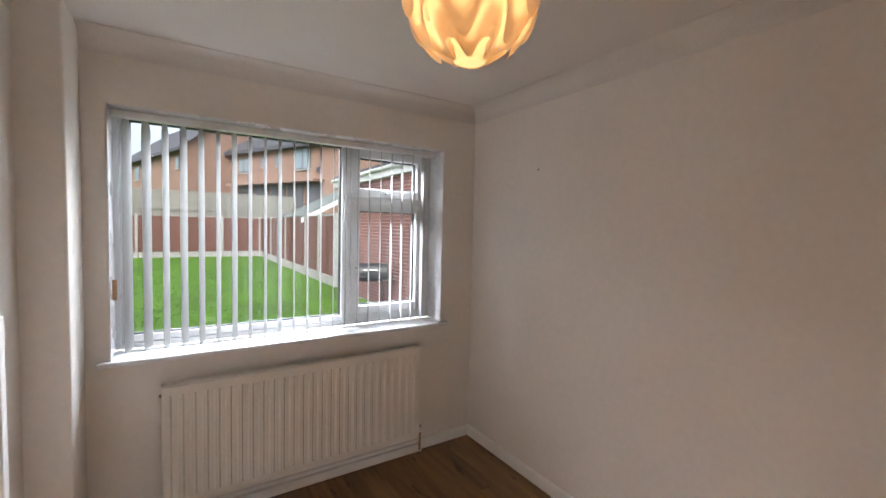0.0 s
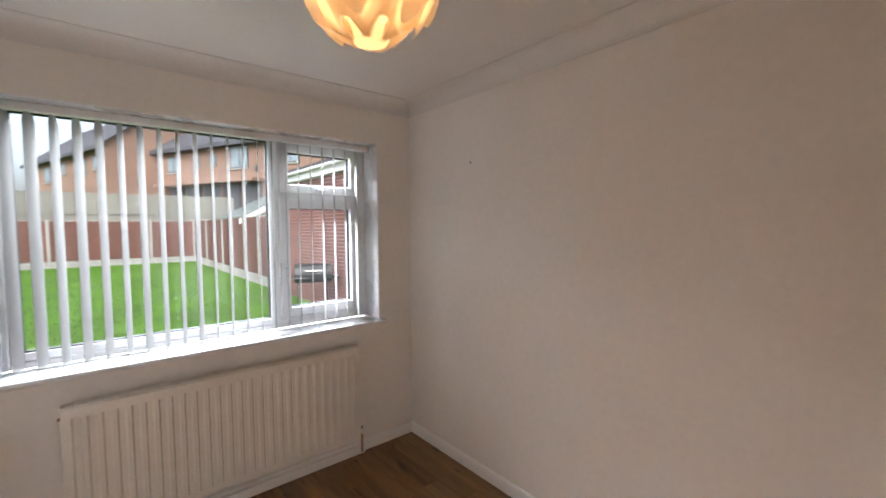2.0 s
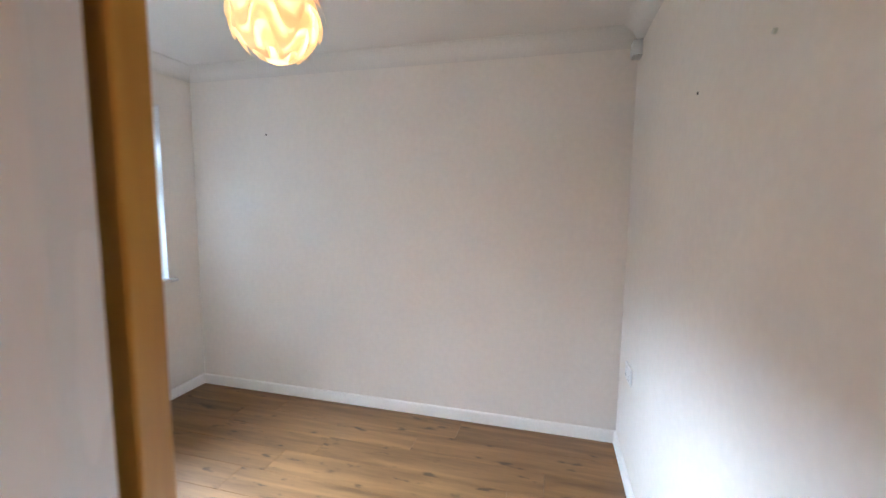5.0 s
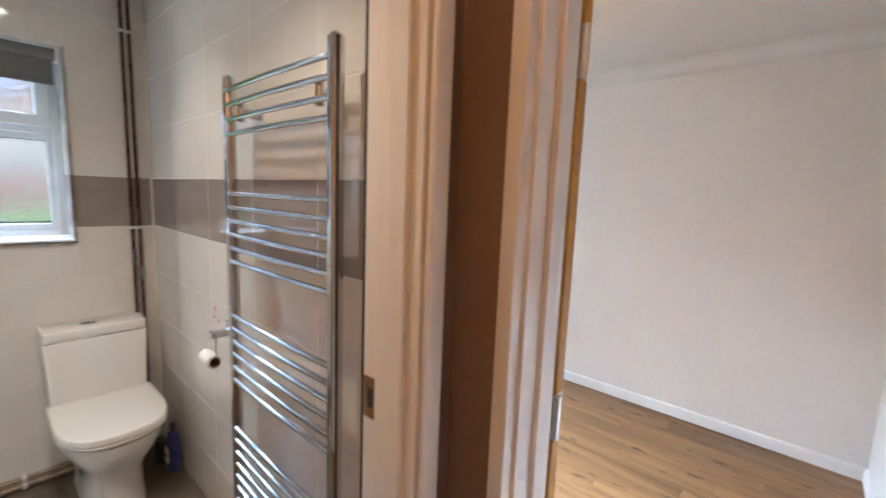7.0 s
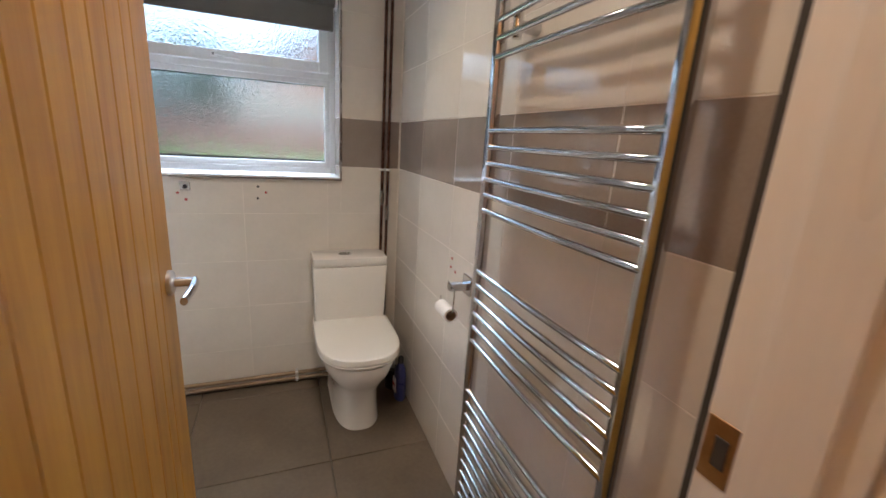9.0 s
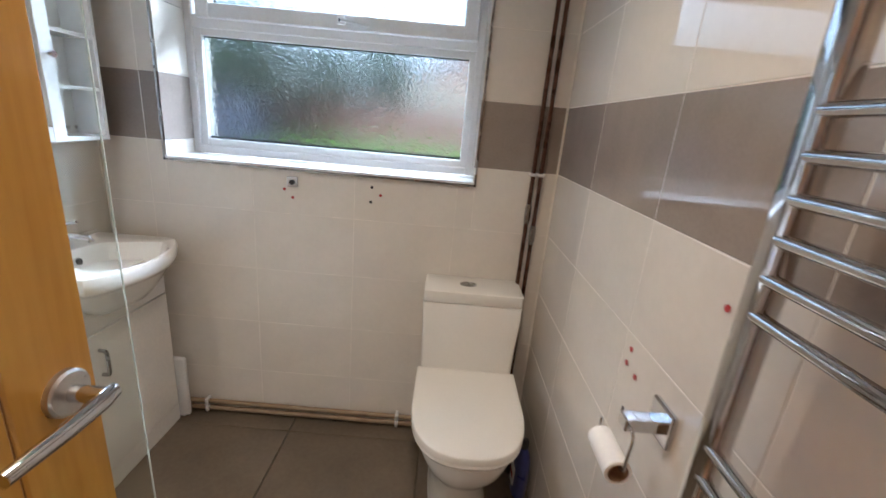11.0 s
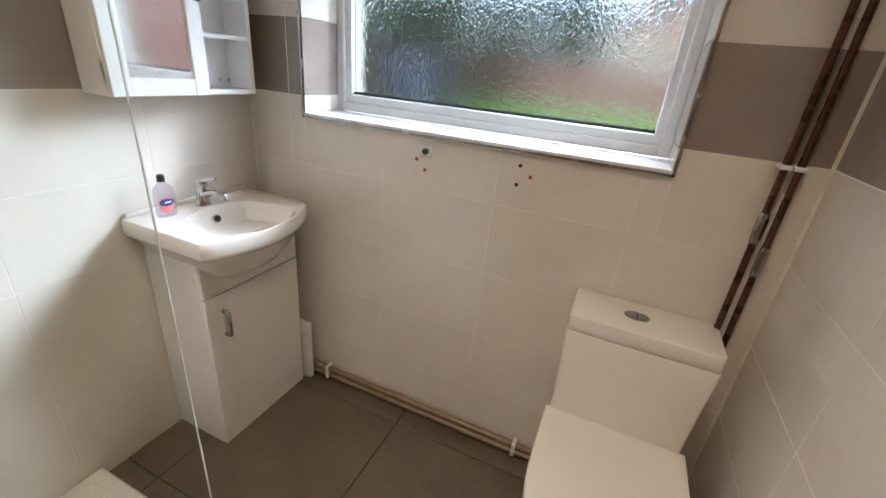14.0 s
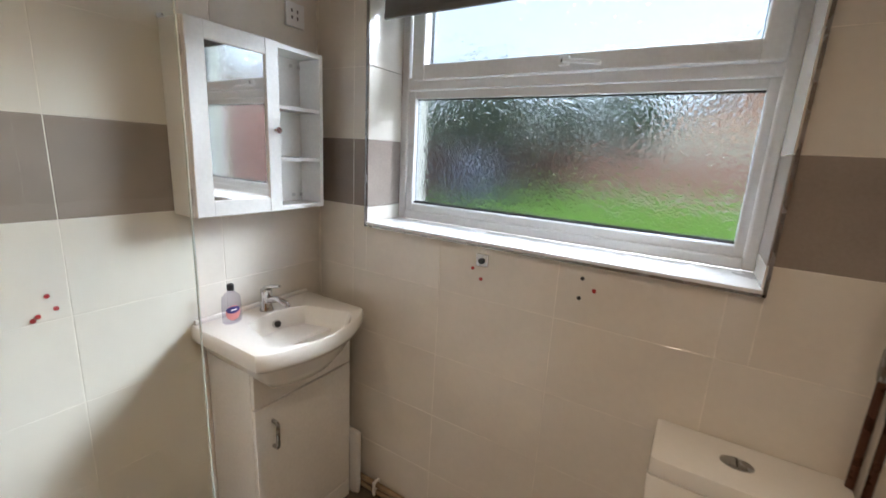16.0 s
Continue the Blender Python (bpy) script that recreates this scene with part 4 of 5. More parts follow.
part("handle", T([(VX + 0.016, hy, 0.47), (VX + 0.040, hy, 0.472), (VX + 0.043, hy, 0.48), (VX + 0.043, hy, 0.555), (VX + 0.040, hy, 0.563), (VX + 0.016, hy, 0.565)], 0.0068, 10), M_SATIN, vd, "satin chrome bow handle", True)

basin = thing("wash_basin", (-4.18, -0.32, 0.80), "white ceramic basin with a bowed front on the cabinet", "wash basin")


def rim(z, grow=0.0, back=-4.333, yl=-0.562, yr=-0.088, bulge=0.080, n=30):
    pts = [(back, yl - grow, z)]
    for k in range(n + 1):
        v = k / n
        y = yl - grow + (yr - yl + 2 * grow) * v
        x = -3.992 - 0.030 * v + bulge * math.sin(math.pi * v) ** 0.75 + grow
        pts.append((x, y, z))
    pts.append((back, yr + grow, z))
    pts += [(back, yr + grow + (yl - yr - 2 * grow) * k / 14, z) for k in range(1, 14)]
    return pts


bm = bmesh.new()
def shrink(pts, c, s, z):
    return [(c[0] + (p[0] - c[0]) * s[0], c[1] + (p[1] - c[1]) * s[1], z) for p in pts]


base = rim(0.862)
c = (-4.10, -0.325)
outer = [shrink(base, (-4.12, -0.32), (0.42, 0.42), 0.690), shrink(base, (-4.14, -0.32), (0.62, 0.62), 0.705), shrink(base, (-4.18, -0.32), (0.80, 0.78), 0.745), shrink(base, (-4.26, -0.322), (0.93, 0.90), 0.795), shrink(base, (-4.333, -0.324), (0.975, 0.965), 0.812)]
top = [shrink(base, (-4.333, -0.325), (0.988, 0.985), 0.815), shrink(base, (-4.333, -0.325), (1.0, 1.0), 0.826), shrink(base, (-4.333, -0.325), (1.0, 1.0), 0.858), shrink(base, (-4.333, -0.325), (0.990, 0.986), 0.868), shrink(base, (-4.333, -0.325), (0.975, 0.972), 0.870)]


def bowl_ring(s, z):
    n = len(base)
    pts = []
    for p in base:
        a = math.atan2(p[1] - c[1], p[0] - c[0])
        ex, ey = (0.150, 0.190)
        r = 1 / math.sqrt((math.cos(a) / ex) ** 2 + (math.sin(a) / ey) ** 2)
        pts.append((c[0] + 0.012 + s * r * math.cos(a), c[1] + s * r * math.sin(a), z))
    return pts


bowl = [bowl_ring(1.0, 0.868), bowl_ring(0.97, 0.860), bowl_ring(0.90, 0.825), bowl_ring(0.76, 0.775), bowl_ring(0.52, 0.742), bowl_ring(0.15, 0.732)]
loft(bm, outer + top + bowl)
part("bowl", bm, M_CERAM, basin, smooth=True)
part("back_ledge", B(-4.334, -4.318, -0.552, -0.098, 0.868, 0.886, 0.006), M_CERAM, basin, smooth=True)
part("overflow", T([(-4.209, -0.325, 0.831), (-4.240, -0.325, 0.822)], 0.011, 18), M_BLACK, basin, "dark overflow hole")
part("overflow_ring", T([(-4.2115, -0.325, 0.8303), (-4.238, -0.325, 0.8225)], 0.0145, 18), M_CHROME, basin)
part("waste", turned([(0.024, 0.0), (0.022, 0.004), (0.004, 0.002)], (-4.09, -0.325, 0.735), 20), M_CHROME, basin, "chrome waste", True)

tap = thing("basin_tap", (-4.272, -0.325, 0.868), "chrome lever mixer tap on the basin ledge", "tap")
part("body", turned([(0.024, 0.0), (0.024, 0.006), (0.020, 0.012), (0.019, 0.060), (0.021, 0.066), (0.020, 0.080), (0.008, 0.086)], (-4.272, -0.325, 0.868), 24), M_CHROME, tap, smooth=True)
part("spout", T([(-4.265, -0.325, 0.910), (-4.215, -0.322, 0.922), (-4.165, -0.320, 0.918), (-4.160, -0.320, 0.905)], [0.013, 0.012, 0.0105, 0.0105], 16), M_CHROME, tap, smooth=True)
part("lever", T([(-4.275, -0.325, 0.950), (-4.25, -0.322, 0.962), (-4.205, -0.316, 0.972)], [0.011, 0.008, 0.006], 14), M_CHROME, tap, smooth=True)

bot = thing("soap_bottle", (-4.262, -0.462, 0.870), "clear soap bottle with pink and navy label", "bottle")
bm = bmesh.new()
loft(bm, [[(-4.262 + a * math.cos(2 * math.pi * k / 24), -0.462 + b * math.sin(2 * math.pi * k / 24), 0.870 + z) for k in range(24)] for a, b, z in ((0.018, 0.028, 0.0), (0.021, 0.032, 0.006), (0.021, 0.033, 0.060), (0.019, 0.030, 0.090), (0.012, 0.014, 0.106), (0.010, 0.010, 0.112))])
part("bottle_body", bm, M_BOTTLE, bot, smooth=True)
def oval(m_, zc, hz, a0, ha, g):
    """Oval label wrapped on the bottle's curve."""
    bm = bmesh.new()
    rows = []
    for r in (0.01, 0.5, 1.0):
        rows.append([(-4.262 + (0.0212 + g) * math.cos(a0 + ha * r * math.cos(t)), -0.462 + (0.0332 + g) * math.sin(a0 + ha * r * math.cos(t)), 0.870 + zc + hz * r * math.sin(t)) for t in [2 * math.pi * k / 24 for k in range(24)]])
    loft(bm, rows, False, False)
    part("label", bm, m_, bot, smooth=True)
oval(M_PINK, 0.040, 0.026, radians(-12), radians(44), 0.0008)
oval(M_NAVY, 0.050, 0.012, radians(-12), radians(40), 0.0014)
part("label_mark", B(-4.2392, -4.2380, -0.478, -0.458, 0.9185, 0.9225), M_PLAST, bot)
part("cap", turned([(0.011, 0), (0.011, 0.018), (0.007, 0.022)], (-4.262, -0.462, 0.982), 16), M_BLACK, bot, "black pump cap", True)
scale = thing("bathroom_scale", (-4.065, -0.062, 0), "white flat scale stored upright behind the cabinet", "scale")
part("platform", B(-4.33, -4.045, -0.084, -0.058, 0.004, 0.305, 0.012, 4), M_PLAST, scale, smooth=True)
part("foot", B(-4.31, -4.07, -0.080, -0.062, 0.0, 0.010), M_PLAST, scale)

# ---- mirror cabinet ----
cab = thing("mirror_cabinet", (-4.27, -0.33, 1.24), "white mirror-door wall cabinet with three open shelves", "cabinet")
cx0, cx1, cy0, ysp, cy1, cz0, cz1 = -4.334, -4.222, -0.578, -0.292, -0.096, 1.238, 1.775
th = 0.015
part("side", B(cx0, cx1, cy0, cy0 + th, cz0, cz1, 0.001, 1), M_VAN, cab)
part("side", B(cx0, cx1, cy1 - th, cy1, cz0, cz1, 0.001, 1), M_VAN, cab)
part("divider", B(cx0, cx1, ysp - th, ysp, cz0 + th, cz1 - th), M_VAN, cab)
part("back", B(cx0, cx0 + 0.006, cy0 + th, cy1 - th, cz0 + th, cz1 - th), M_VAN, cab)
part("top", B(cx0, cx1, cy0 + th, cy1 - th, cz1 - th, cz1), M_VAN, cab)
part("bottom", B(cx0, cx1, cy0 + th, cy1 - th, cz0, cz0 + th), M_VAN, cab)
for z in (1.405, 1.575):
    part("shelf", B(cx0 + 0.006, cx1 - 0.004, ysp, cy1 - th, z, z + 0.012), M_VAN, cab)
for z in (1.275, 1.737):
    for yy in (-0.150, -0.115):
        part("screw_cap", B(cx0 + 0.006, cx0 + 0.009, yy - 0.006, yy + 0.006, z - 0.006, z + 0.006), M_STEEL, cab)
bm = bmesh.new()
for a, b in ((cy0, cy0 + 0.052), (ysp - 0.048, ysp)):
    bx(bm, cx1, cx1 + 0.018, a, b, cz0, cz1, 0.002, 1)
for a, b in ((cz0, cz0 + 0.048), (cz1 - 0.048, cz1)):
    bx(bm, cx1 + 0.0005, cx1 + 0.0175, cy0 + 0.05, ysp - 0.046, a, b, 0.002, 1)
cd = part("door", bm, M_VAN, cab)
part("mirror", B(cx1 + 0.004, cx1 + 0.010, cy0 + 0.050, ysp - 0.046, cz0 + 0.046, cz1 - 0.046), M_MIRROR, cd, "mirror glass")
part("knob", T([(cx1 + 0.017, ysp - 0.022, 1.503), (cx1 + 0.026, ysp - 0.022, 1.503), (cx1 + 0.030, ysp - 0.022, 1.503), (cx1 + 0.040, ysp - 0.022, 1.503)], [0.005, 0.005, 0.011, 0.010], 18), M_CHROME, cd, "round chrome knob", True)
for z in (1.30, 1.70):
    part("hinge", B(cx1 - 0.006, cx1 + 0.004, cy0 - 0.002, cy0 + 0.001, z - 0.025, z + 0.025), M_STEEL, cd, "small steel hinge")
sw = thing("shaver_socket", (-4.336, -0.125, 1.88), "white shaver socket on the tiled wall", "socket")
part("plate", B(-4.336, -4.325, -0.165, -0.085, 1.870, 1.950, 0.003), M_PLAST, sw)
for dy in (-0.012, 0.012):
    for dz in (0.0, 0.022):
        part("pin_hole", B(-4.3255, -4.3245, -0.128 + dy - 0.003, -0.128 + dy + 0.003, 1.895 + dz, 1.905 + dz), M_BLACK, sw)

# ---- towel radiator ----
rail = thing("towel_radiator", (-2.58, -1.535, 0.14), "chrome ladder towel radiator on the tiled wall", "towel radiator")
for py in (-1.232, -1.836):
    bm = bmesh.new()
    prof = [(-0.016, -0.012), (-0.016, 0.012), (-0.008, 0.018), (0.004, 0.0195), (0.014, 0.014), (0.018, 0.0), (0.014, -0.014), (0.004, -0.0195), (-0.008, -0.018)]
    loft(bm, [[(-2.578 - a, py + b, z) for a, b in prof] for z in (0.14, 0.145, 1.812)] + [[(-2.578 - a * 0.6, py + b * 0.6, 1.820) for a, b in prof]])
    part("post", bm, M_CHROME, rail, smooth=True)
bars = [1.773, 1.727, 1.681, 1.635, 1.446, 1.401, 1.356, 1.311, 1.266, 1.221, 1.034, 0.988, 0.942, 0.896, 0.850, 0.804]
bars += [0.624 - 0.0455 * k for k in range(10)]
for z in bars:
    pts = [(-2.586 - 0.007 * math.sin(math.pi * k / 14), -1.836 + 0.604 * k / 14, z) for k in range(15)]
    part("bar", T(pts, 0.0085, 10), M_CHROME, rail, smooth=True)
for py in (-1.31, -1.76):
    for z in (0.27, 1.70):
        b = part("bracket", T([(-2.512, py, z), (-2.575, py, z)], [0.017, 0.013], 18), M_CHROME, rail, "chrome wall bracket", True)
        part("clamp", T([(-2.572, py, z - 0.03), (-2.572, py, z + 0.03)], 0.012, 16), M_CHROME, b, smooth=True)
for py in (-1.232, -1.836):
    v = part("valve", T([(-2.578, py, 0.14), (-2.578, py, 0.085), (-2.52, py, 0.085)], 0.011, 14), M_CHROME, rail, smooth=True)
    part("valve_head", T([(-2.578, py, 0.085), (-2.625, py, 0.085)], 0.017, 18), M_CHROME, v, smooth=True)

# ---- toilet roll holder ----
hold = thing("toilet_roll_holder", (-2.512, -1.032, 0.91), "square chrome roll holder with a nearly finished roll", "toilet roll holder")
part("plate", B(-2.524, -2.512, -1.069, -0.997, 0.876, 0.946, 0.004), M_CHROME, hold)
part("arm", B(-2.592, -2.522, -1.050, -1.018, 0.895, 0.921, 0.003), M_CHROME, hold)
part("wire", T([(-2.585, -1.022, 0.918), (-2.585, -1.015, 0.922), (-2.585, -1.016, 0.908), (-2.585, -1.060, 0.908), (-2.585, -1.070, 0.902), (-2.585, -1.072, 0.890), (-2.585, -1.066, 0.825), (-2.585, -1.058, 0.818), (-2.585, -0.955, 0.818), (-2.585, -0.948, 0.822), (-2.585, -0.946, 0.844)], 0.0032, 10), M_CHROME, hold, smooth=True)
roll = thing("toilet_roll", (-2.585, -1.0, 0.80), "thin white toilet roll with brown card core", "toilet roll")
bm = bmesh.new()
def hoop(y, r):
    return [(-2.585 + r * math.cos(2 * math.pi * k / 28), y, 0.805 + r * math.sin(2 * math.pi * k / 28)) for k in range(28)]
loft(bm, [hoop(-1.053, 0.0195), hoop(-1.053, 0.026), hoop(-0.955, 0.026), hoop(-0.955, 0.0195)], False, False)
part("paper", bm, M_PAPER, roll, smooth=True)
bm = bmesh.new()
loft(bm, [hoop(-1.054, 0.0198), hoop(-0.954, 0.0198), hoop(-0.954, 0.0182), hoop(-1.054, 0.0182)], False, False)
part("core", bm, M_CARD, roll, "brown card core", True)

# ---- cleaner bottle beside the toilet ----
cl = thing("cleaner_bottle", (-2.555, -0.345, 0), "dark blue and white cleaner bottle on the floor", "bottle")
bm = bmesh.new()
loft(bm, [[(-2.555 + a * math.cos(2 * math.pi * k / 20), -0.345 + b * math.sin(2 * math.pi * k / 20), z) for k in range(20)] for a, b, z in ((0.028, 0.042, 0), (0.031, 0.045, 0.008), (0.031, 0.045, 0.15), (0.024, 0.034, 0.19), (0.012, 0.013, 0.22))])
part("bottle_body", bm, M_BLUE, cl, smooth=True)
part("label", B(-2.590, -2.584, -0.368, -0.322, 0.05, 0.13), M_PLAST, cl, "white label")
part("label_band", B(-2.592, -2.5895, -0.366, -0.324, 0.085, 0.10), M_RED, cl)
part("cap", turned([(0.015, 0), (0.015, 0.03), (0.010, 0.04)], (-2.555, -0.345, 0.216), 14), M_BLACK, cl, "dark cap", True)
br = thing("toilet_brush", (-2.560, -0.225, 0), "black toilet brush in its holder beside the pan", "toilet brush")
part("pot", turned([(0.042, 0), (0.045, 0.01), (0.043, 0.11), (0.038, 0.12)], (-2.565, -0.225, 0), 20), M_BLACK, br, smooth=True)
part("stick", T([(-2.565, -0.225, 0.11), (-2.562, -0.220, 0.26)], 0.009, 10), M_STEEL, br, smooth=True)

# ---- shower tray, screen ----
tray = thing("shower_tray", (-3.95, -1.39, 0), "low cream resin shower tray along the wall", "shower tray")
bm = bmesh.new()
def inset(d, z):
    return [(-4.334 + d, -0.795 - d, z), (-4.334 + d, -1.990 + d, z), (-3.572 - d, -1.990 + d, z), (-3.572 - d, -0.795 - d, z)]
loft(bm, [inset(0, 0.0), inset(0, 0.036), inset(0.006, 0.042), inset(0.045, 0.042), inset(0.06, 0.030), inset(0.30, 0.022)])
part("basin_floor", bm, M_TRAY, tray)
part("waste", turned([(0.055, 0.0), (0.052, 0.006), (0.01, 0.007)], (-4.10, -0.98, 0.026), 26), M_CHROME, tray, "round chrome waste", True)
scr = thing("shower_screen", (-3.575, -1.45, 0.04), "frameless clear glass shower screen on the tray edge", "shower screen")
part("glass", B(-3.5920, -3.5880, -1.975, -0.905, 0.044, 2.0), M_SCREEN, scr, shadow=False)
part("edge", B(-3.5918, -3.5882, -0.9048, -0.9030, 0.044, 2.0), M_EDGE, scr, "pale polished glass edge")
part("wall_profile", B(-3.605, -3.575, -1.998, -1.975, 0.044, 2.0), M_CHROME, scr, "chrome wall profile")

# ---- downlights ----
for lx, ly in DOWNS:
    d = thing("downlight", (lx, ly, CEIL), "small round warm-lit ceiling downlight", "downlight", group="bathroom downlights")
    part("bezel", turned([(0.044, 0.0), (0.044, -0.005), (0.036, -0.008), (0.034, -0.002)], (lx, ly, CEIL), 26, False, False), M_CHROME, d, smooth=True)
    part("bulb", turned([(0.033, -0.001), (0.030, -0.003), (0.002, -0.004)], (lx, ly, CEIL), 22, False, True), M_DOWN, d)

# ---- plugs and holes left in the tiles ----
for x, z, m_ in ((-3.602, 1.094, M_RED), (-3.569, 1.062, M_RED), (-3.248, 1.131, M_BLACK), (-3.212, 1.101, M_RED), (-3.251, 1.071, M_BLACK)):
    dot("wall_plug", (x, -0.0162, z), (1, -1), 0.0062, m_, "small screw hole with a plug in the tile")
for y, z in ((-1.10, 1.172), (-0.862, 0.962), (-0.856, 0.925), (-0.902, 0.918)):
    dot("wall_plug", (-2.5132, y, z), (0, -1), 0.0062, M_RED, "red wall plug in the tile")
for y, z in ((-0.89, 1.058), (-0.876, 1.022), (-0.912, 1.010), (-0.922, 1.002)):
    dot("wall_plug", (-4.3352, y, z), (0, 1), 0.006, M_RED, "red wall plug in the tile")
br2 = thing("mounting_bracket", (-3.567, -0.016, 1.125), "small square chrome bracket screwed to the tiles", "bracket")
part("plate", B(-3.590, -3.546, -0.024, -0.0155, 1.106, 1.148, 0.003), M_CHROME, br2)
part("screw", T([(-3.568, -0.023, 1.125), (-3.568, -0.030, 1.125)], 0.010, 14), M_BLACK, br2)
dot("wall_plug", (-4.3352, -0.572, 1.782), (0, 1), 0.010, M_STEEL, "small round metal cap on the tile", 0.008)

# ================= outside =================
structure("foundation", B(-4.86, 0.08, S1 - 0.08, 0.34, GROUND - 0.01, -0.031), M_RENDER, "brick footing under the rooms")
structure("ground", B(-60, 60, -60, 120, GROUND - 0.2, GROUND), M_GRASS, "bright green mown lawn behind the house", "lawn")
structure("patio", B(1.15, 2.0, 0.27, 6.3, GROUND, GROUND + 0.03), M_PATIO, "grey paved strip beside the brick wall", "paving")
structure("house_wall_outside", B(-12, -4.5, 0.02, 0.36, GROUND, 3.0), M_RENDER, "brick outside wall of the house")
structure("house_wall_outside_2", B(0.12, 4, 0.02, 0.36, GROUND, 3.0), M_RENDER, "brick outside wall of the house")

# grass blades near the fence and across the lawn
rng = random.Random(4)
vs, fs = [], []
for i in range(26000):
    x, y = rng.uniform(-8.5, 1.9), 2.0 + 20.3 * rng.random() ** 1.3
    a, h, w = rng.uniform(0, 6.28), rng.uniform(0.02, 0.05), rng.uniform(0.006, 0.012)
    b = len(vs)
    lx, ly = rng.uniform(-0.02, 0.02), rng.uniform(-0.02, 0.02)
    vs += [(x - w * math.cos(a), y - w * math.sin(a), GROUND), (x + w * math.cos(a), y + w * math.sin(a), GROUND), (x + lx, y + ly, GROUND + h)]
    fs.append((b, b + 1, b + 2))
me = bpy.data.meshes.new("grass")
me.from_pydata(vs, [], fs)
me.materials.append(M_GRASS)
tagged(new("grass", me), "short green grass blades of the lawn", "grass", kind="stuff")


def fence_panel(p0, p1, side):
    """One bay: boards with overlaps, a rail, a stone-faced gravel board."""
    p0, p1 = Vector((*p0, 0)), Vector((*p1, 0))
    d = (p1 - p0)
    ln = d.length
    d.normalize()
    nrm = Vector((-d.y, d.x, 0)) * side
    mid = (p0 + p1) / 2
    f = thing("fence_panel", (mid.x, mid.y, GROUND), "red-brown stained close-board fence bay with concrete post", "fence", group="garden fence bays")

    def slab(bm, s0, s1, t0, t1, z0, z1):
        q = [p0 + d * s0 + nrm * t0, p0 + d * s1 + nrm * t0, p0 + d * s1 + nrm * t1, p0 + d * s0 + nrm * t1]
        loft(bm, [[Vector((v.x, v.y, z)) for v in q] for z in (z0, z1)])
    bm = bmesh.new()
    nb = 14
    for k in range(nb):
        s0 = 0.10 + (ln - 0.12) * k / nb
        off = 0.010 * (k % 2)
        slab(bm, s0, s0 + (ln - 0.12) / nb - 0.004, -0.015 + off, 0.010 + off, GROUND + 0.30, GROUND + 2.09 - 0.006 * ((k * 7) % 3))
    part("boards", bm, M_FENCE, f)
    bm = bmesh.new()
    slab(bm, 0.10, ln - 0.02, -0.02, 0.03, GROUND + 2.09, GROUND + 2.12)
    part("cap_rail", bm, M_CONC, f, "pale capping rail")
    bm = bmesh.new()
    for k in range(8):
        for j in range(2):
            s0 = 0.10 + (ln - 0.12) * k / 8 + (0.05 if j else 0)
            slab(bm, s0, min(s0 + (ln - 0.12) / 8 - 0.015, ln - 0.02), -0.02, 0.03 + 0.012 * ((k * 3 + j) % 2), GROUND + 0.145 * j, GROUND + 0.145 * j + 0.135)
    part("gravel_board", bm, M_CONC, f, "pale stone-faced gravel board")
    bm = bmesh.new()
    slab(bm, 0.0, 0.10, -0.05, 0.055, GROUND, GROUND + 2.16)
    part("post", bm, M_CONC, f, "pale concrete post")


for k in range(7):
    fence_panel((2.0 - 1.85 * k, 22.5), (2.0 - 1.85 * (k + 1), 22.5), 1)
for k in range(8):
    fence_panel((2.0, 9.3 + 1.65 * k), (2.0, 9.3 + 1.65 * (k + 1)), 1)
for k in range(9):
    fence_panel((-10.95, 22.5 - 1.85 * k), (-10.95, 22.5 - 1.85 * (k + 1)), 1)

# taller grey fence behind
bm = bmesh.new()
for k in range(58):
    x = -5.6 + 0.17 * k
    bx(bm, x, x + 0.16, 24.0 + 0.012 * (k % 2), 24.03 + 0.012 * (k % 2), GROUND, 3.22 + 0.02 * (k % 3))
back = thing("grey_fence", (-3.5, 24, GROUND), "tall weathered grey board fence behind the garden", "fence")
part("boards", bm, M_GREYF, back)
part("rail", B(-5.6, 4.25, 23.95, 24.0, 2.2, 2.3), M_GREYF, back)


def oriented(bm, o, u, a0, a1, b0, b1, z0, z1):
    """A block on a front line through o along u; b runs behind the front."""
    o, u = Vector((*o, 0)), Vector((*u, 0)).normalized()
    n = Vector((-u.y, u.x, 0))
    q = [o + u * a0 + n * b0, o + u * a1 + n * b0, o + u * a1 + n * b1, o + u * a0 + n * b1]
    return loft(bm, [[Vector((v.x, v.y, z)) for v in q] for z in (z0, z1)])


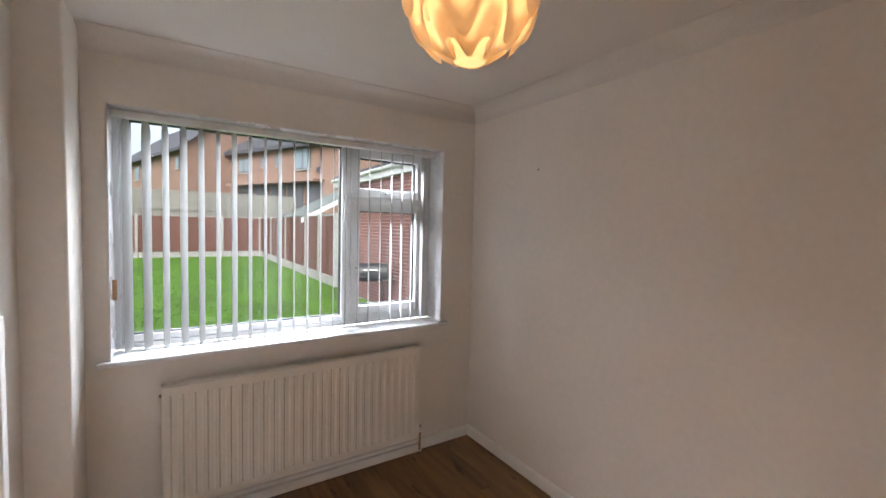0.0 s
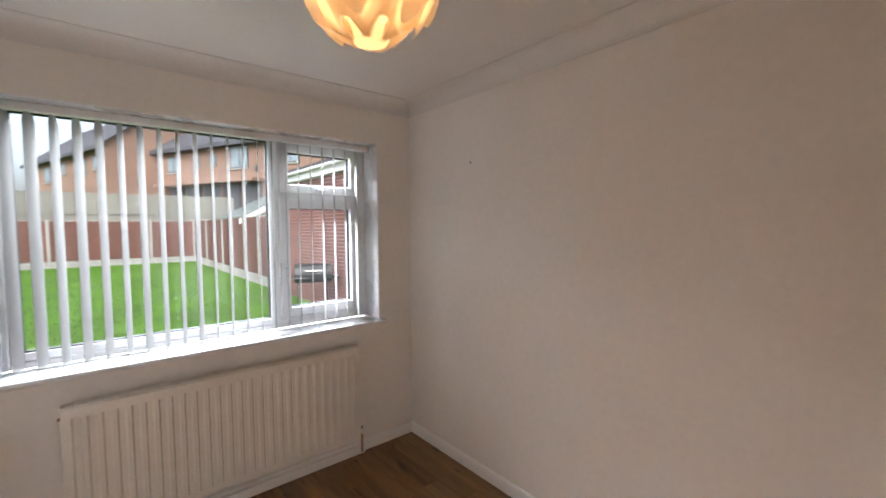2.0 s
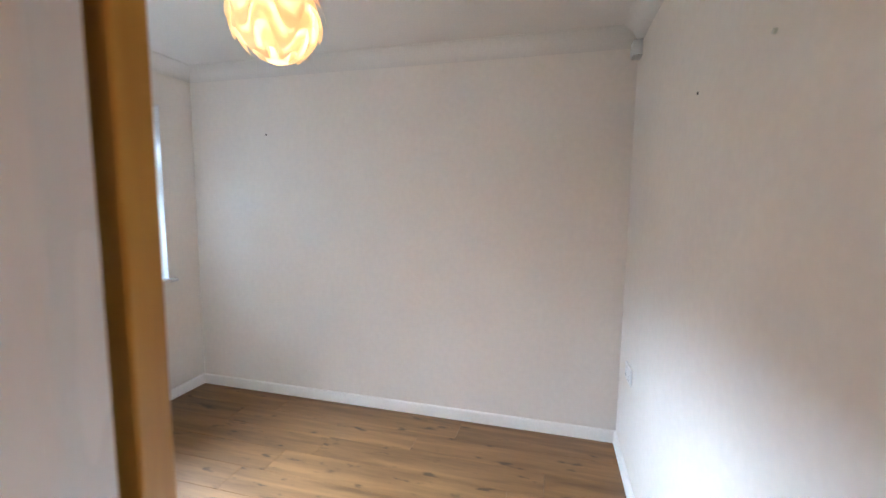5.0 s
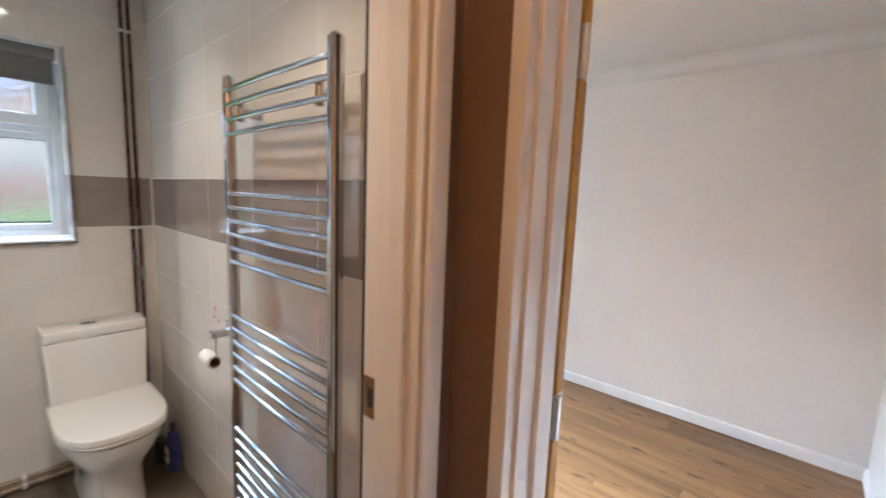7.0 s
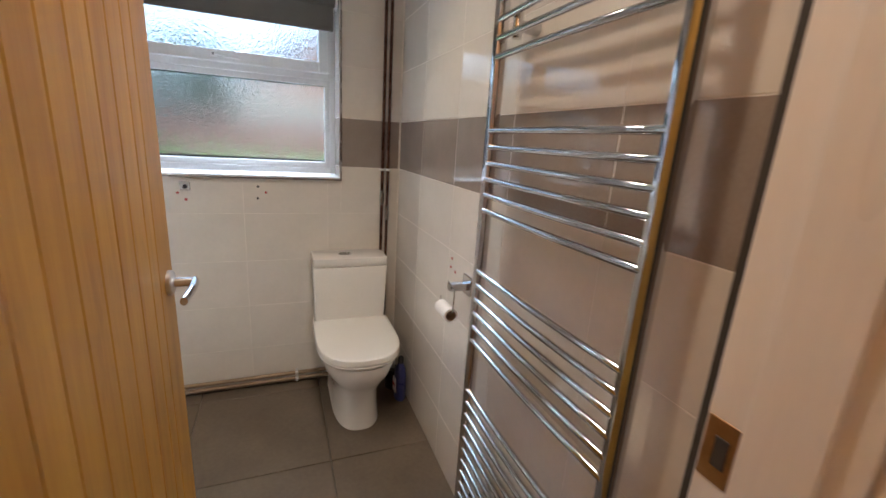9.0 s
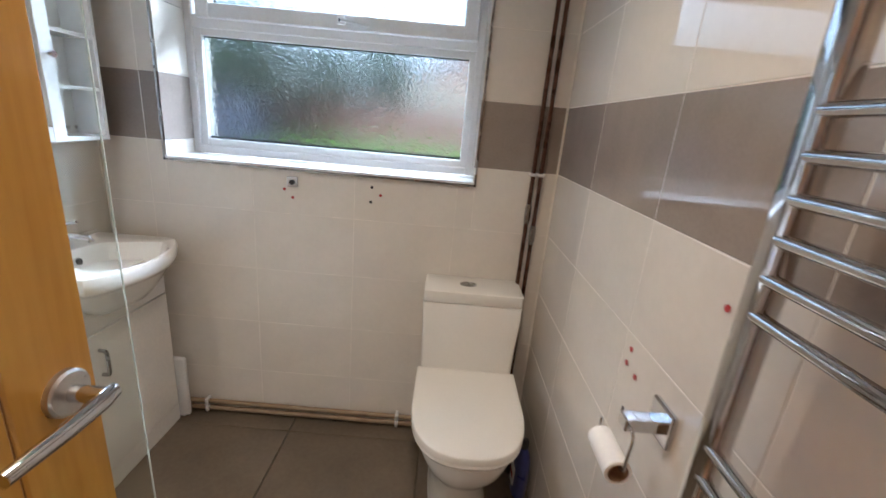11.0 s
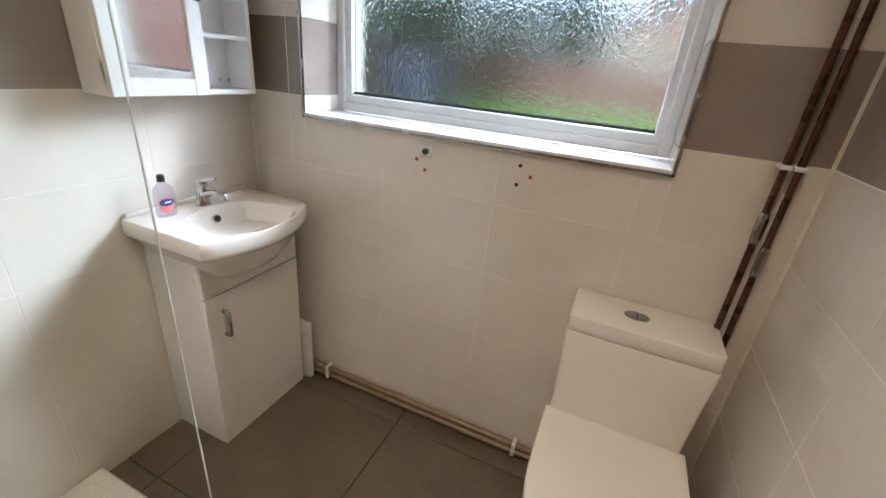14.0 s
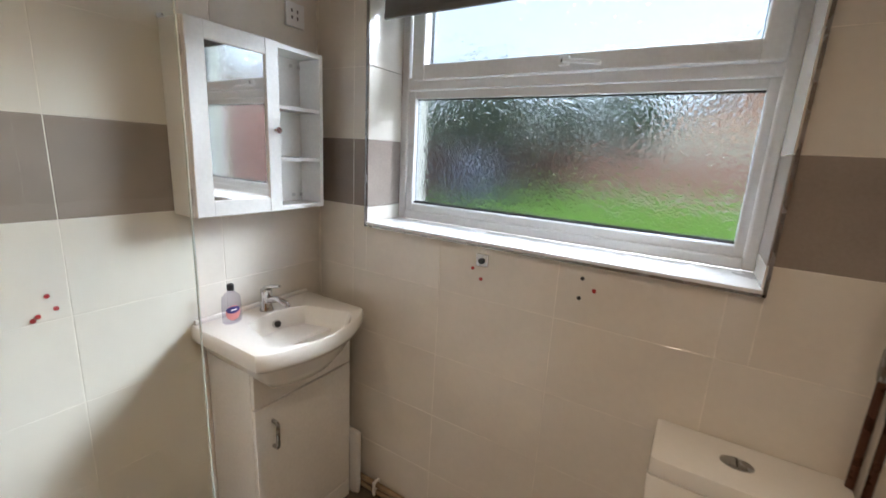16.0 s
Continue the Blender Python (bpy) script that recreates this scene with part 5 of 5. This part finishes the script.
def far_house(name, o, u, length, depth, base, eave, ridge, wins, label):
    h = thing(name, (o[0], o[1], GROUND), label, "house")
    O, U = Vector((*o, 0)), Vector((*u, 0)).normalized()
    Nn = Vector((-U.y, U.x, 0))

    def P(a, b, z):
        v = O + U * a + Nn * b
        return Vector((v.x, v.y, z))
    bm = bmesh.new()
    loft(bm, [[P(0, 0, GROUND), P(0, depth, GROUND), P(0, depth, eave), P(0, depth / 2, ridge), P(0, 0, eave)], [P(length, 0, GROUND), P(length, depth, GROUND), P(length, depth, eave), P(length, depth / 2, ridge), P(length, 0, eave)]])
    part("wall", bm, M_HOUSE, h)
    bm = bmesh.new()
    for s in (-1, 1):
        e0, e1 = (-0.45, depth / 2) if s < 0 else (depth + 0.45, depth / 2)
        sl = (ridge - eave) / (depth / 2)
        ze = eave - 0.45 * sl
        for k in range(16):
            f0, f1 = k / 16, (k + 1) / 16 + 0.004
            q0, q1 = e0 + (e1 - e0) * f0, e0 + (e1 - e0) * f1
            z0, z1 = ze + (ridge - ze) * f0, ze + (ridge - ze) * f1
            loft(bm, [[P(a, q0, z0 + 0.09), P(a, q1, z1 + 0.07), P(a, q1, z1 + 0.02), P(a, q0, z0 + 0.02)] for a in (-0.3, length + 0.3)])
    roof = part("roof", bm, M_ROOF, h, "grey slate-coloured tiled roof")
    part("fascia", oriented(bmesh.new(), o, u, -0.3, length + 0.3, -0.50, -0.44, eave - 0.52, eave - 0.28), M_FRAME, h, "dark fascia and gutter")
    for a, w, z0, z1 in wins:
        f = part("window", oriented(bmesh.new(), o, u, a, a + w, -0.04, 0.05, z0, z1), M_FRAME, h, "dark-framed window")
        nn = 2 if w > 0.8 else 1
        for k in range(nn):
            part("pane", oriented(bmesh.new(), o, u, a + 0.07 + k * w / nn, a + (k + 1) * w / nn - 0.05, -0.06, -0.03, z0 + 0.08, z1 - 0.08), M_PANE, f)
        part("sill", oriented(bmesh.new(), o, u, a - 0.05, a + w + 0.05, -0.10, 0.0, z0 - 0.07, z0), M_CONC, f)
    return h


UB = (0.434, -0.901)
hb = far_house("terraced_house", (1.33, 33.0), UB, 17.0, 7.0, 1.3, 7.05, 9.6, ((1.4, 1.25, 5.25, 6.3), (4.1, 0.62, 5.5, 6.3), (5.7, 0.62, 5.5, 6.25), (7.7, 1.5, 5.15, 6.55), (12.0, 1.3, 5.2, 6.4)), "orange brick house with grey roof behind the fence")
part("canopy", oriented(bmesh.new(), (1.33, 33.0), UB, 1.2, 10.5, -0.9, 0.0, 4.25, 4.42), M_HOUSE, hb, "lean-to canopy edge")
# dark panels take in the ground-floor windows and the porch shadows
for a in (1.6, 3.4, 5.2, 7.0, 8.8):
    part("ground_dark_panel", oriented(bmesh.new(), (1.33, 33.0), UB, a, a + 1.5, -0.06, 0.02, 2.6, 4.22), M_FRAME, hb, "dark panel for ground-floor windows and porch shadows")
part("wall_light", oriented(bmesh.new(), (1.33, 33.0), UB, 9.9, 10.05, -0.2, 0.0, 4.9, 5.2), M_FRAME, hb)
ha = far_house("end_house", (-6.3, 47.0), (0.307, -0.952), 16.0, 7.5, 1.3, 7.05, 10.2, ((4.0, 1.3, 5.1, 6.3), (8.0, 0.7, 5.5, 6.3), (11.4, 1.3, 5.1, 6.3), (14.0, 0.7, 5.4, 6.3)), "orange brick gabled house farther along the row")

# neighbour's shed roof behind the side fence
shed = thing("neighbour_shed", (4.2, 14.5, GROUND), "low shed with pale roof and white bargeboard", "shed")
part("wall", B(2.5, 6.3, 13.1, 16.4, GROUND, 2.0), M_GREYF, shed)
bm = bmesh.new()
for s in (-1, 1):
    for k in range(9):
        f0, f1 = k / 9, (k + 1) / 9 + 0.01
        xa, xb = 4.4 + s * 2.45 * (1 - f0), 4.4 + s * 2.45 * (1 - f1)
        za, zb = 1.85 + 1.30 * f0, 1.85 + 1.30 * f1
        loft(bm, [[(xa, y, za + 0.05), (xb, y, zb + 0.03), (xb, y, zb), (xa, y, za)] for y in (13.0, 16.6)])
part("roof", bm, M_GREENROOF, shed, "pale grey-green felt roof")
bm = bmesh.new()
for s in (-1, 1):
    loft(bm, [[(4.4 + s * 2.5, y, 1.62), (4.4 + s * 2.5, y, 1.80), (4.4, y, 3.16), (4.4, y, 2.98)] for y in (12.94, 12.99)])
part("bargeboard", bm, M_TRIM, shed, "white bargeboard")

# garage: brick side wall with white fascia
gar = thing("garage", (3.4, 5.0, GROUND), "red brick garage with white fascia and flat roof", "garage")
part("wall_core", B(2.012, 4.8, 2.6, 9.20, GROUND, 2.62), M_MORTAR, gar)
part("roof", B(1.9, 4.9, 2.5, 9.30, 2.86, 2.92), M_ROOF, gar)
part("fascia", B(1.90, 1.93, 2.5, 9.30, 2.62, 2.86, 0.004), M_TRIM, gar, "white fascia board")
part("fascia", B(1.93, 4.9, 9.27, 9.30, 2.62, 2.86), M_TRIM, gar, "white fascia board")
part("soffit", B(1.93, 2.012, 2.5, 9.27, 2.62, 2.64), M_TRIM, gar)
part("gutter", T([(1.872, 2.5, 2.80), (1.872, 9.30, 2.80)], 0.045, 10), M_TRIM, gar, "white gutter", True)

# barrel barbecue
bbq = thing("barrel_barbecue", (1.50, 5.50, GROUND), "black barrel barbecue on legs beside the brick wall", "barbecue")
BA, BP = Vector((0.92, -0.38, 0)), Vector((-0.38, -0.92, 0))     # along the barrel, and towards its front
BC = Vector((1.48, 5.50, 0.60))
part("barrel", T([BC - BA * 0.36, BC - BA * 0.345, BC + BA * 0.345, BC + BA * 0.36], [0.15, 0.19, 0.19, 0.15], 24), M_BBQ, bbq, smooth=True)
part("lid_rim", T([BC - BA * 0.35 + BP * 0.192, BC + BA * 0.35 + BP * 0.192], 0.010, 8), M_BBQ, bbq)
part("lid_handle", T([BC - BA * 0.14 + BP * 0.235 + Vector((0, 0, 0.07)), BC + BA * 0.14 + BP * 0.235 + Vector((0, 0, 0.07))], 0.012, 8), M_SATIN, bbq, "dull metal handle")


def bbq_board(a0, a1, b0, b1, z):
    q = [BC + BA * a + BP * b for a, b in ((a0, b0), (a1, b0), (a1, b1), (a0, b1))]
    return loft(bmesh.new(), [[Vector((v.x, v.y, zz)) for v in q] for zz in (z, z + 0.02)])


part("shelf", bbq_board(-0.46, -0.10, 0.18, 0.34, 0.52), M_BBQ, bbq)
part("side_shelf", bbq_board(0.30, 0.50, -0.16, 0.16, 0.50), M_BBQ, bbq)
for a, b in ((-0.28, 0.20), (-0.28, -0.20), (0.26, 0.20), (0.26, -0.20)):
    foot = BC + BA * a * 1.12 + BP * b * 1.1
    part("leg", T([BC + BA * a + BP * b * 0.6 - Vector((0, 0, 0.12)), (foot.x, foot.y, GROUND)], 0.014, 8), M_BBQ, bbq)


# ---- trees beyond the fence ----
def tree(name, x, y, h, r, seed, label, count=900):
    rg = random.Random(seed)
    t = thing(name, (x, y, GROUND), label, "tree")
    bm = T([(x, y, GROUND), (x + 0.05, y, GROUND + h * 0.3), (x - 0.05, y + 0.05, GROUND + h * 0.7)], [0.14, 0.11, 0.05], 10)
    for k in range(7):
        a, zz = rg.uniform(0, 6.28), GROUND + h * rg.uniform(0.25, 0.65)
        tube(bm, [(x, y, zz), (x + math.cos(a) * r * 0.4, y + math.sin(a) * r * 0.4, zz + h * 0.1), (x + math.cos(a) * r * 0.7, y + math.sin(a) * r * 0.7, zz + h * 0.18)], [0.05, 0.035, 0.015], 7)
    part("trunk", bm, M_BARK, t)
    vs, fs = [], []
    lobes = [(rg.uniform(-0.6, 0.6) * r, rg.uniform(-0.6, 0.6) * r, h * rg.uniform(0.35, 0.9), r * rg.uniform(0.35, 0.6)) for _ in range(11)]
    for k in range(count):
        lx, ly, lz, lr = lobes[k % len(lobes)]
        d = Vector((rg.gauss(0, 1), rg.gauss(0, 1), rg.gauss(0, 1))).normalized() * lr * rg.uniform(0.55, 1.05)
        c0 = Vector((x + lx, y + ly, GROUND + lz)) + d
        for _ in range(4):
            c1 = c0 + Vector((rg.gauss(0, 0.09), rg.gauss(0, 0.09), rg.gauss(0, 0.09)))
            u = Vector((rg.gauss(0, 1), rg.gauss(0, 1), rg.gauss(0, 1))).normalized() * 0.085
            w = u.orthogonal().normalized() * 0.045
            b = len(vs)
            vs += [c1 - u, c1 + w, c1 + u, c1 - w]
            fs.append((b, b + 1, b + 2, b + 3))
    me = bpy.data.meshes.new("crown")
    me.from_pydata([tuple(v - Vector((x, y, GROUND))) for v in vs], [], fs)
    me.materials.append(M_LEAF)
    cr = new("crown", me)
    cr.parent = t
    return t


tree("evergreen_tree", -7.4, 26.2, 6.3, 2.4, 3, "dark evergreen tree behind the garden fence", 2400)
tree("evergreen_tree", -11.0, 25.6, 6.2, 2.5, 5, "dark green bushy tree behind the garden fence", 2600)
tree("evergreen_tree", -13.6, 22.0, 6.0, 2.5, 8, "dark green bushy tree beyond the side fence", 2600)
tree("evergreen_tree", -13.4, 17.8, 5.4, 2.3, 21, "dark green bushy tree beyond the side fence", 2400)
tree("evergreen_tree", -13.0, 14.2, 4.4, 1.8, 34, "smaller dark green tree beyond the side fence", 1900)
gs = thing("garden_shed", (-9.9, 12.4, GROUND), "blue-grey garden shed by the side fence", "shed")
part("wall", B(-10.6, -9.3, 11.6, 13.2, GROUND, 1.55), M_SHED, gs)
part("roof", B(-10.75, -9.15, 11.5, 13.3, 1.55, 1.66), M_SHED, gs)
part("door", B(-9.302, -9.28, 12.0, 12.8, GROUND + 0.05, 1.45), M_SHED, gs)

# ================= pieces: tiles, boards, bricks =================
PIECE = {}


def piece(name, parent, material, key, build, loc):
    """A small object that shares its mesh with its like."""
    if key not in PIECE:
        bm = build()
        bmesh.ops.recalc_face_normals(bm, faces=bm.faces)
        me = bpy.data.meshes.new(name)
        bm.to_mesh(me)
        bm.free()
        me.materials.append(material)
        PIECE[key] = me
    ob = new(name, PIECE[key])
    ob.parent = parent
    ob.location = Vector(loc) - ORIGIN[parent.name]
    return ob


def slab_up(w, h, t, axis, sign):
    """A tile on a wall: w along the wall, h up, t proud, with a chamfer. axis: the wall's normal."""
    c = 0.0009
    rings = []
    for d, o in ((0, 0), (t - c * 0.6, 0), (t, c)):
        pts = [(o, o), (w - o, o), (w - o, h - o), (o, h - o)]
        rings.append([((sign * d), a, b) if axis == 0 else (a, sign * d, b) for a, b in pts])
    return loft(bmesh.new(), rings, False, True)


ROWZ = [-0.018, 0.235, 0.4875, 0.740, 0.9925, 1.245, 1.4975, 1.750, 2.0025, 2.255, 2.40]
G = 0.0027


def tile_wall(parent, axis, at, sign, joints, holes=()):
    for a, b in zip(joints, joints[1:]):
        for k, (z0, z1) in enumerate(zip(ROWZ, ROWZ[1:])):
            z0 = max(z0, -0.010)
            rects = [(a, b, z0, z1)]
            for ha, hb, hc, hd in holes:
                out = []
                for (p, q, r, s) in rects:
                    if q <= ha or p >= hb or s <= hc or r >= hd:
                        out.append((p, q, r, s))
                        continue
                    if p < ha:
                        out.append((p, ha, r, s))
                    if q > hb:
                        out.append((hb, q, r, s))
                    if r < hc:
                        out.append((max(p, ha), min(q, hb), r, hc))
                    if s > hd:
                        out.append((max(p, ha), min(q, hb), hd, s))
                rects = out
            for (p, q, r, s) in rects:
                w, h = q - p - G, s - r - G
                if w < 0.008 or h < 0.008:
                    continue
                band = k == 5
                m_ = M_BAND if band else M_TILE
                key = (axis, sign, round(w, 4), round(h, 4), band)
                loc = (at - sign * 0.007, p + G / 2, r + G / 2) if axis == 0 else (p + G / 2, at - sign * 0.007, r + G / 2)
                piece("tile", parent, m_, key, lambda: slab_up(w, h, 0.0078, axis, sign), loc)


ob = bpy.data.objects
tile_wall(ob["wall_north_bathroom"], 1, BN, -1, [BW + 0.008, -4.144, -3.731, -3.318, -2.905, BE - 0.008], [(BWIN[0] - 0.004, BWIN[1] + 0.004, BWIN[2] - 0.004, BWIN[3] + 0.001)])
tile_wall(ob["wall_partition"], 0, BE, -1, [BS, -1.651, -1.238, -0.825, -0.412, BN])
tile_wall(ob["wall_west_bathroom"], 0, BW, 1, [BS, -1.672, -1.259, -0.846, -0.433, -0.020, BN])
tile_wall(ob["wall_bath_south_left"], 1, BS, 1, [BW, -4.02, -3.607, -3.424])

# bathroom floor tiles
floor = ob["floor"]


def slab_flat(w, l, t, c=0.0015):
    rings = []
    for d, o in ((0, 0), (t - c, 0), (t, c)):
        rings.append([(o, o, d), (w - o, o, d), (w - o, l - o, d), (o, l - o, d)])
    return loft(bmesh.new(), rings, False, True)


xs = [BW, -4.17, -3.57, -2.97, BE]
ys = [HY, -1.92, -1.32, -0.72, -0.12, BN]
for x0, x1 in zip(xs, xs[1:]):
    for y0, y1 in zip(ys, ys[1:]):
        w, l = x1 - x0 - 0.004, y1 - y0 - 0.004
        piece("floor_tile", floor, M_FTILE, ("ft", round(w, 3), round(l, 3)), lambda: slab_flat(w, l, 0.012), (x0 + 0.002, y0 + 0.002, -0.0125))

# laminate boards of bedroom and hall
rg = random.Random(11)
def lay(x0, x1, y0, y1):
    x = x0
    while x < x1 - 0.01:
        wx = min(0.192, x1 - x)
        y = y0 - rg.uniform(0.0, 1.1)
        while y < y1 - 0.01:
            a, b = max(y, y0), min(y + 1.285, y1)
            if b - a > 0.02:
                w, l = wx - 0.0008, b - a - 0.0008
                piece("floor_board", floor, M_FLOOR, ("fb", round(w, 4), round(l, 3)), lambda: slab_flat(w, l, 0.012, 0.0008), (x + 0.0004, a + 0.0004, -0.0125))
            y += 1.285
        x += 0.192


lay(W1, 0.0, S1, 0.0)
lay(-4.78, W1, S1, HY)

# garage bricks: a stretch that shows through the window, the rest in one mesh
brick_rest = bmesh.new()
made = 0
for course in range(38):
    z = GROUND + 0.02 + 0.075 * course
    y = 2.6 + (0.1125 if course % 2 else 0.0)
    while y < 8.99:
        near = 6.0 < y < 8.99 and z > 0.35 and made < 300
        if near:
            piece("brick", gar, M_BRICK, "brick", lambda: loft(bmesh.new(), [[(0, 0, 0), (0, 0.215, 0), (0, 0.215, 0.065), (0, 0, 0.065)], [(-0.011, 0, 0), (-0.011, 0.215, 0), (-0.011, 0.215, 0.065), (-0.011, 0, 0.065)], [(-0.014, 0.003, 0.003), (-0.014, 0.212, 0.003), (-0.014, 0.212, 0.062), (-0.014, 0.003, 0.062)]], False, True), (2.012, y, z))
            made += 1
        elif z < 2.55:
            bx(brick_rest, 1.998, 2.012, y, y + 0.215, z, z + 0.065)
        y += 0.225
r = part("brickwork", brick_rest, M_BRICK, gar)
tagged(r, kind="stuff")
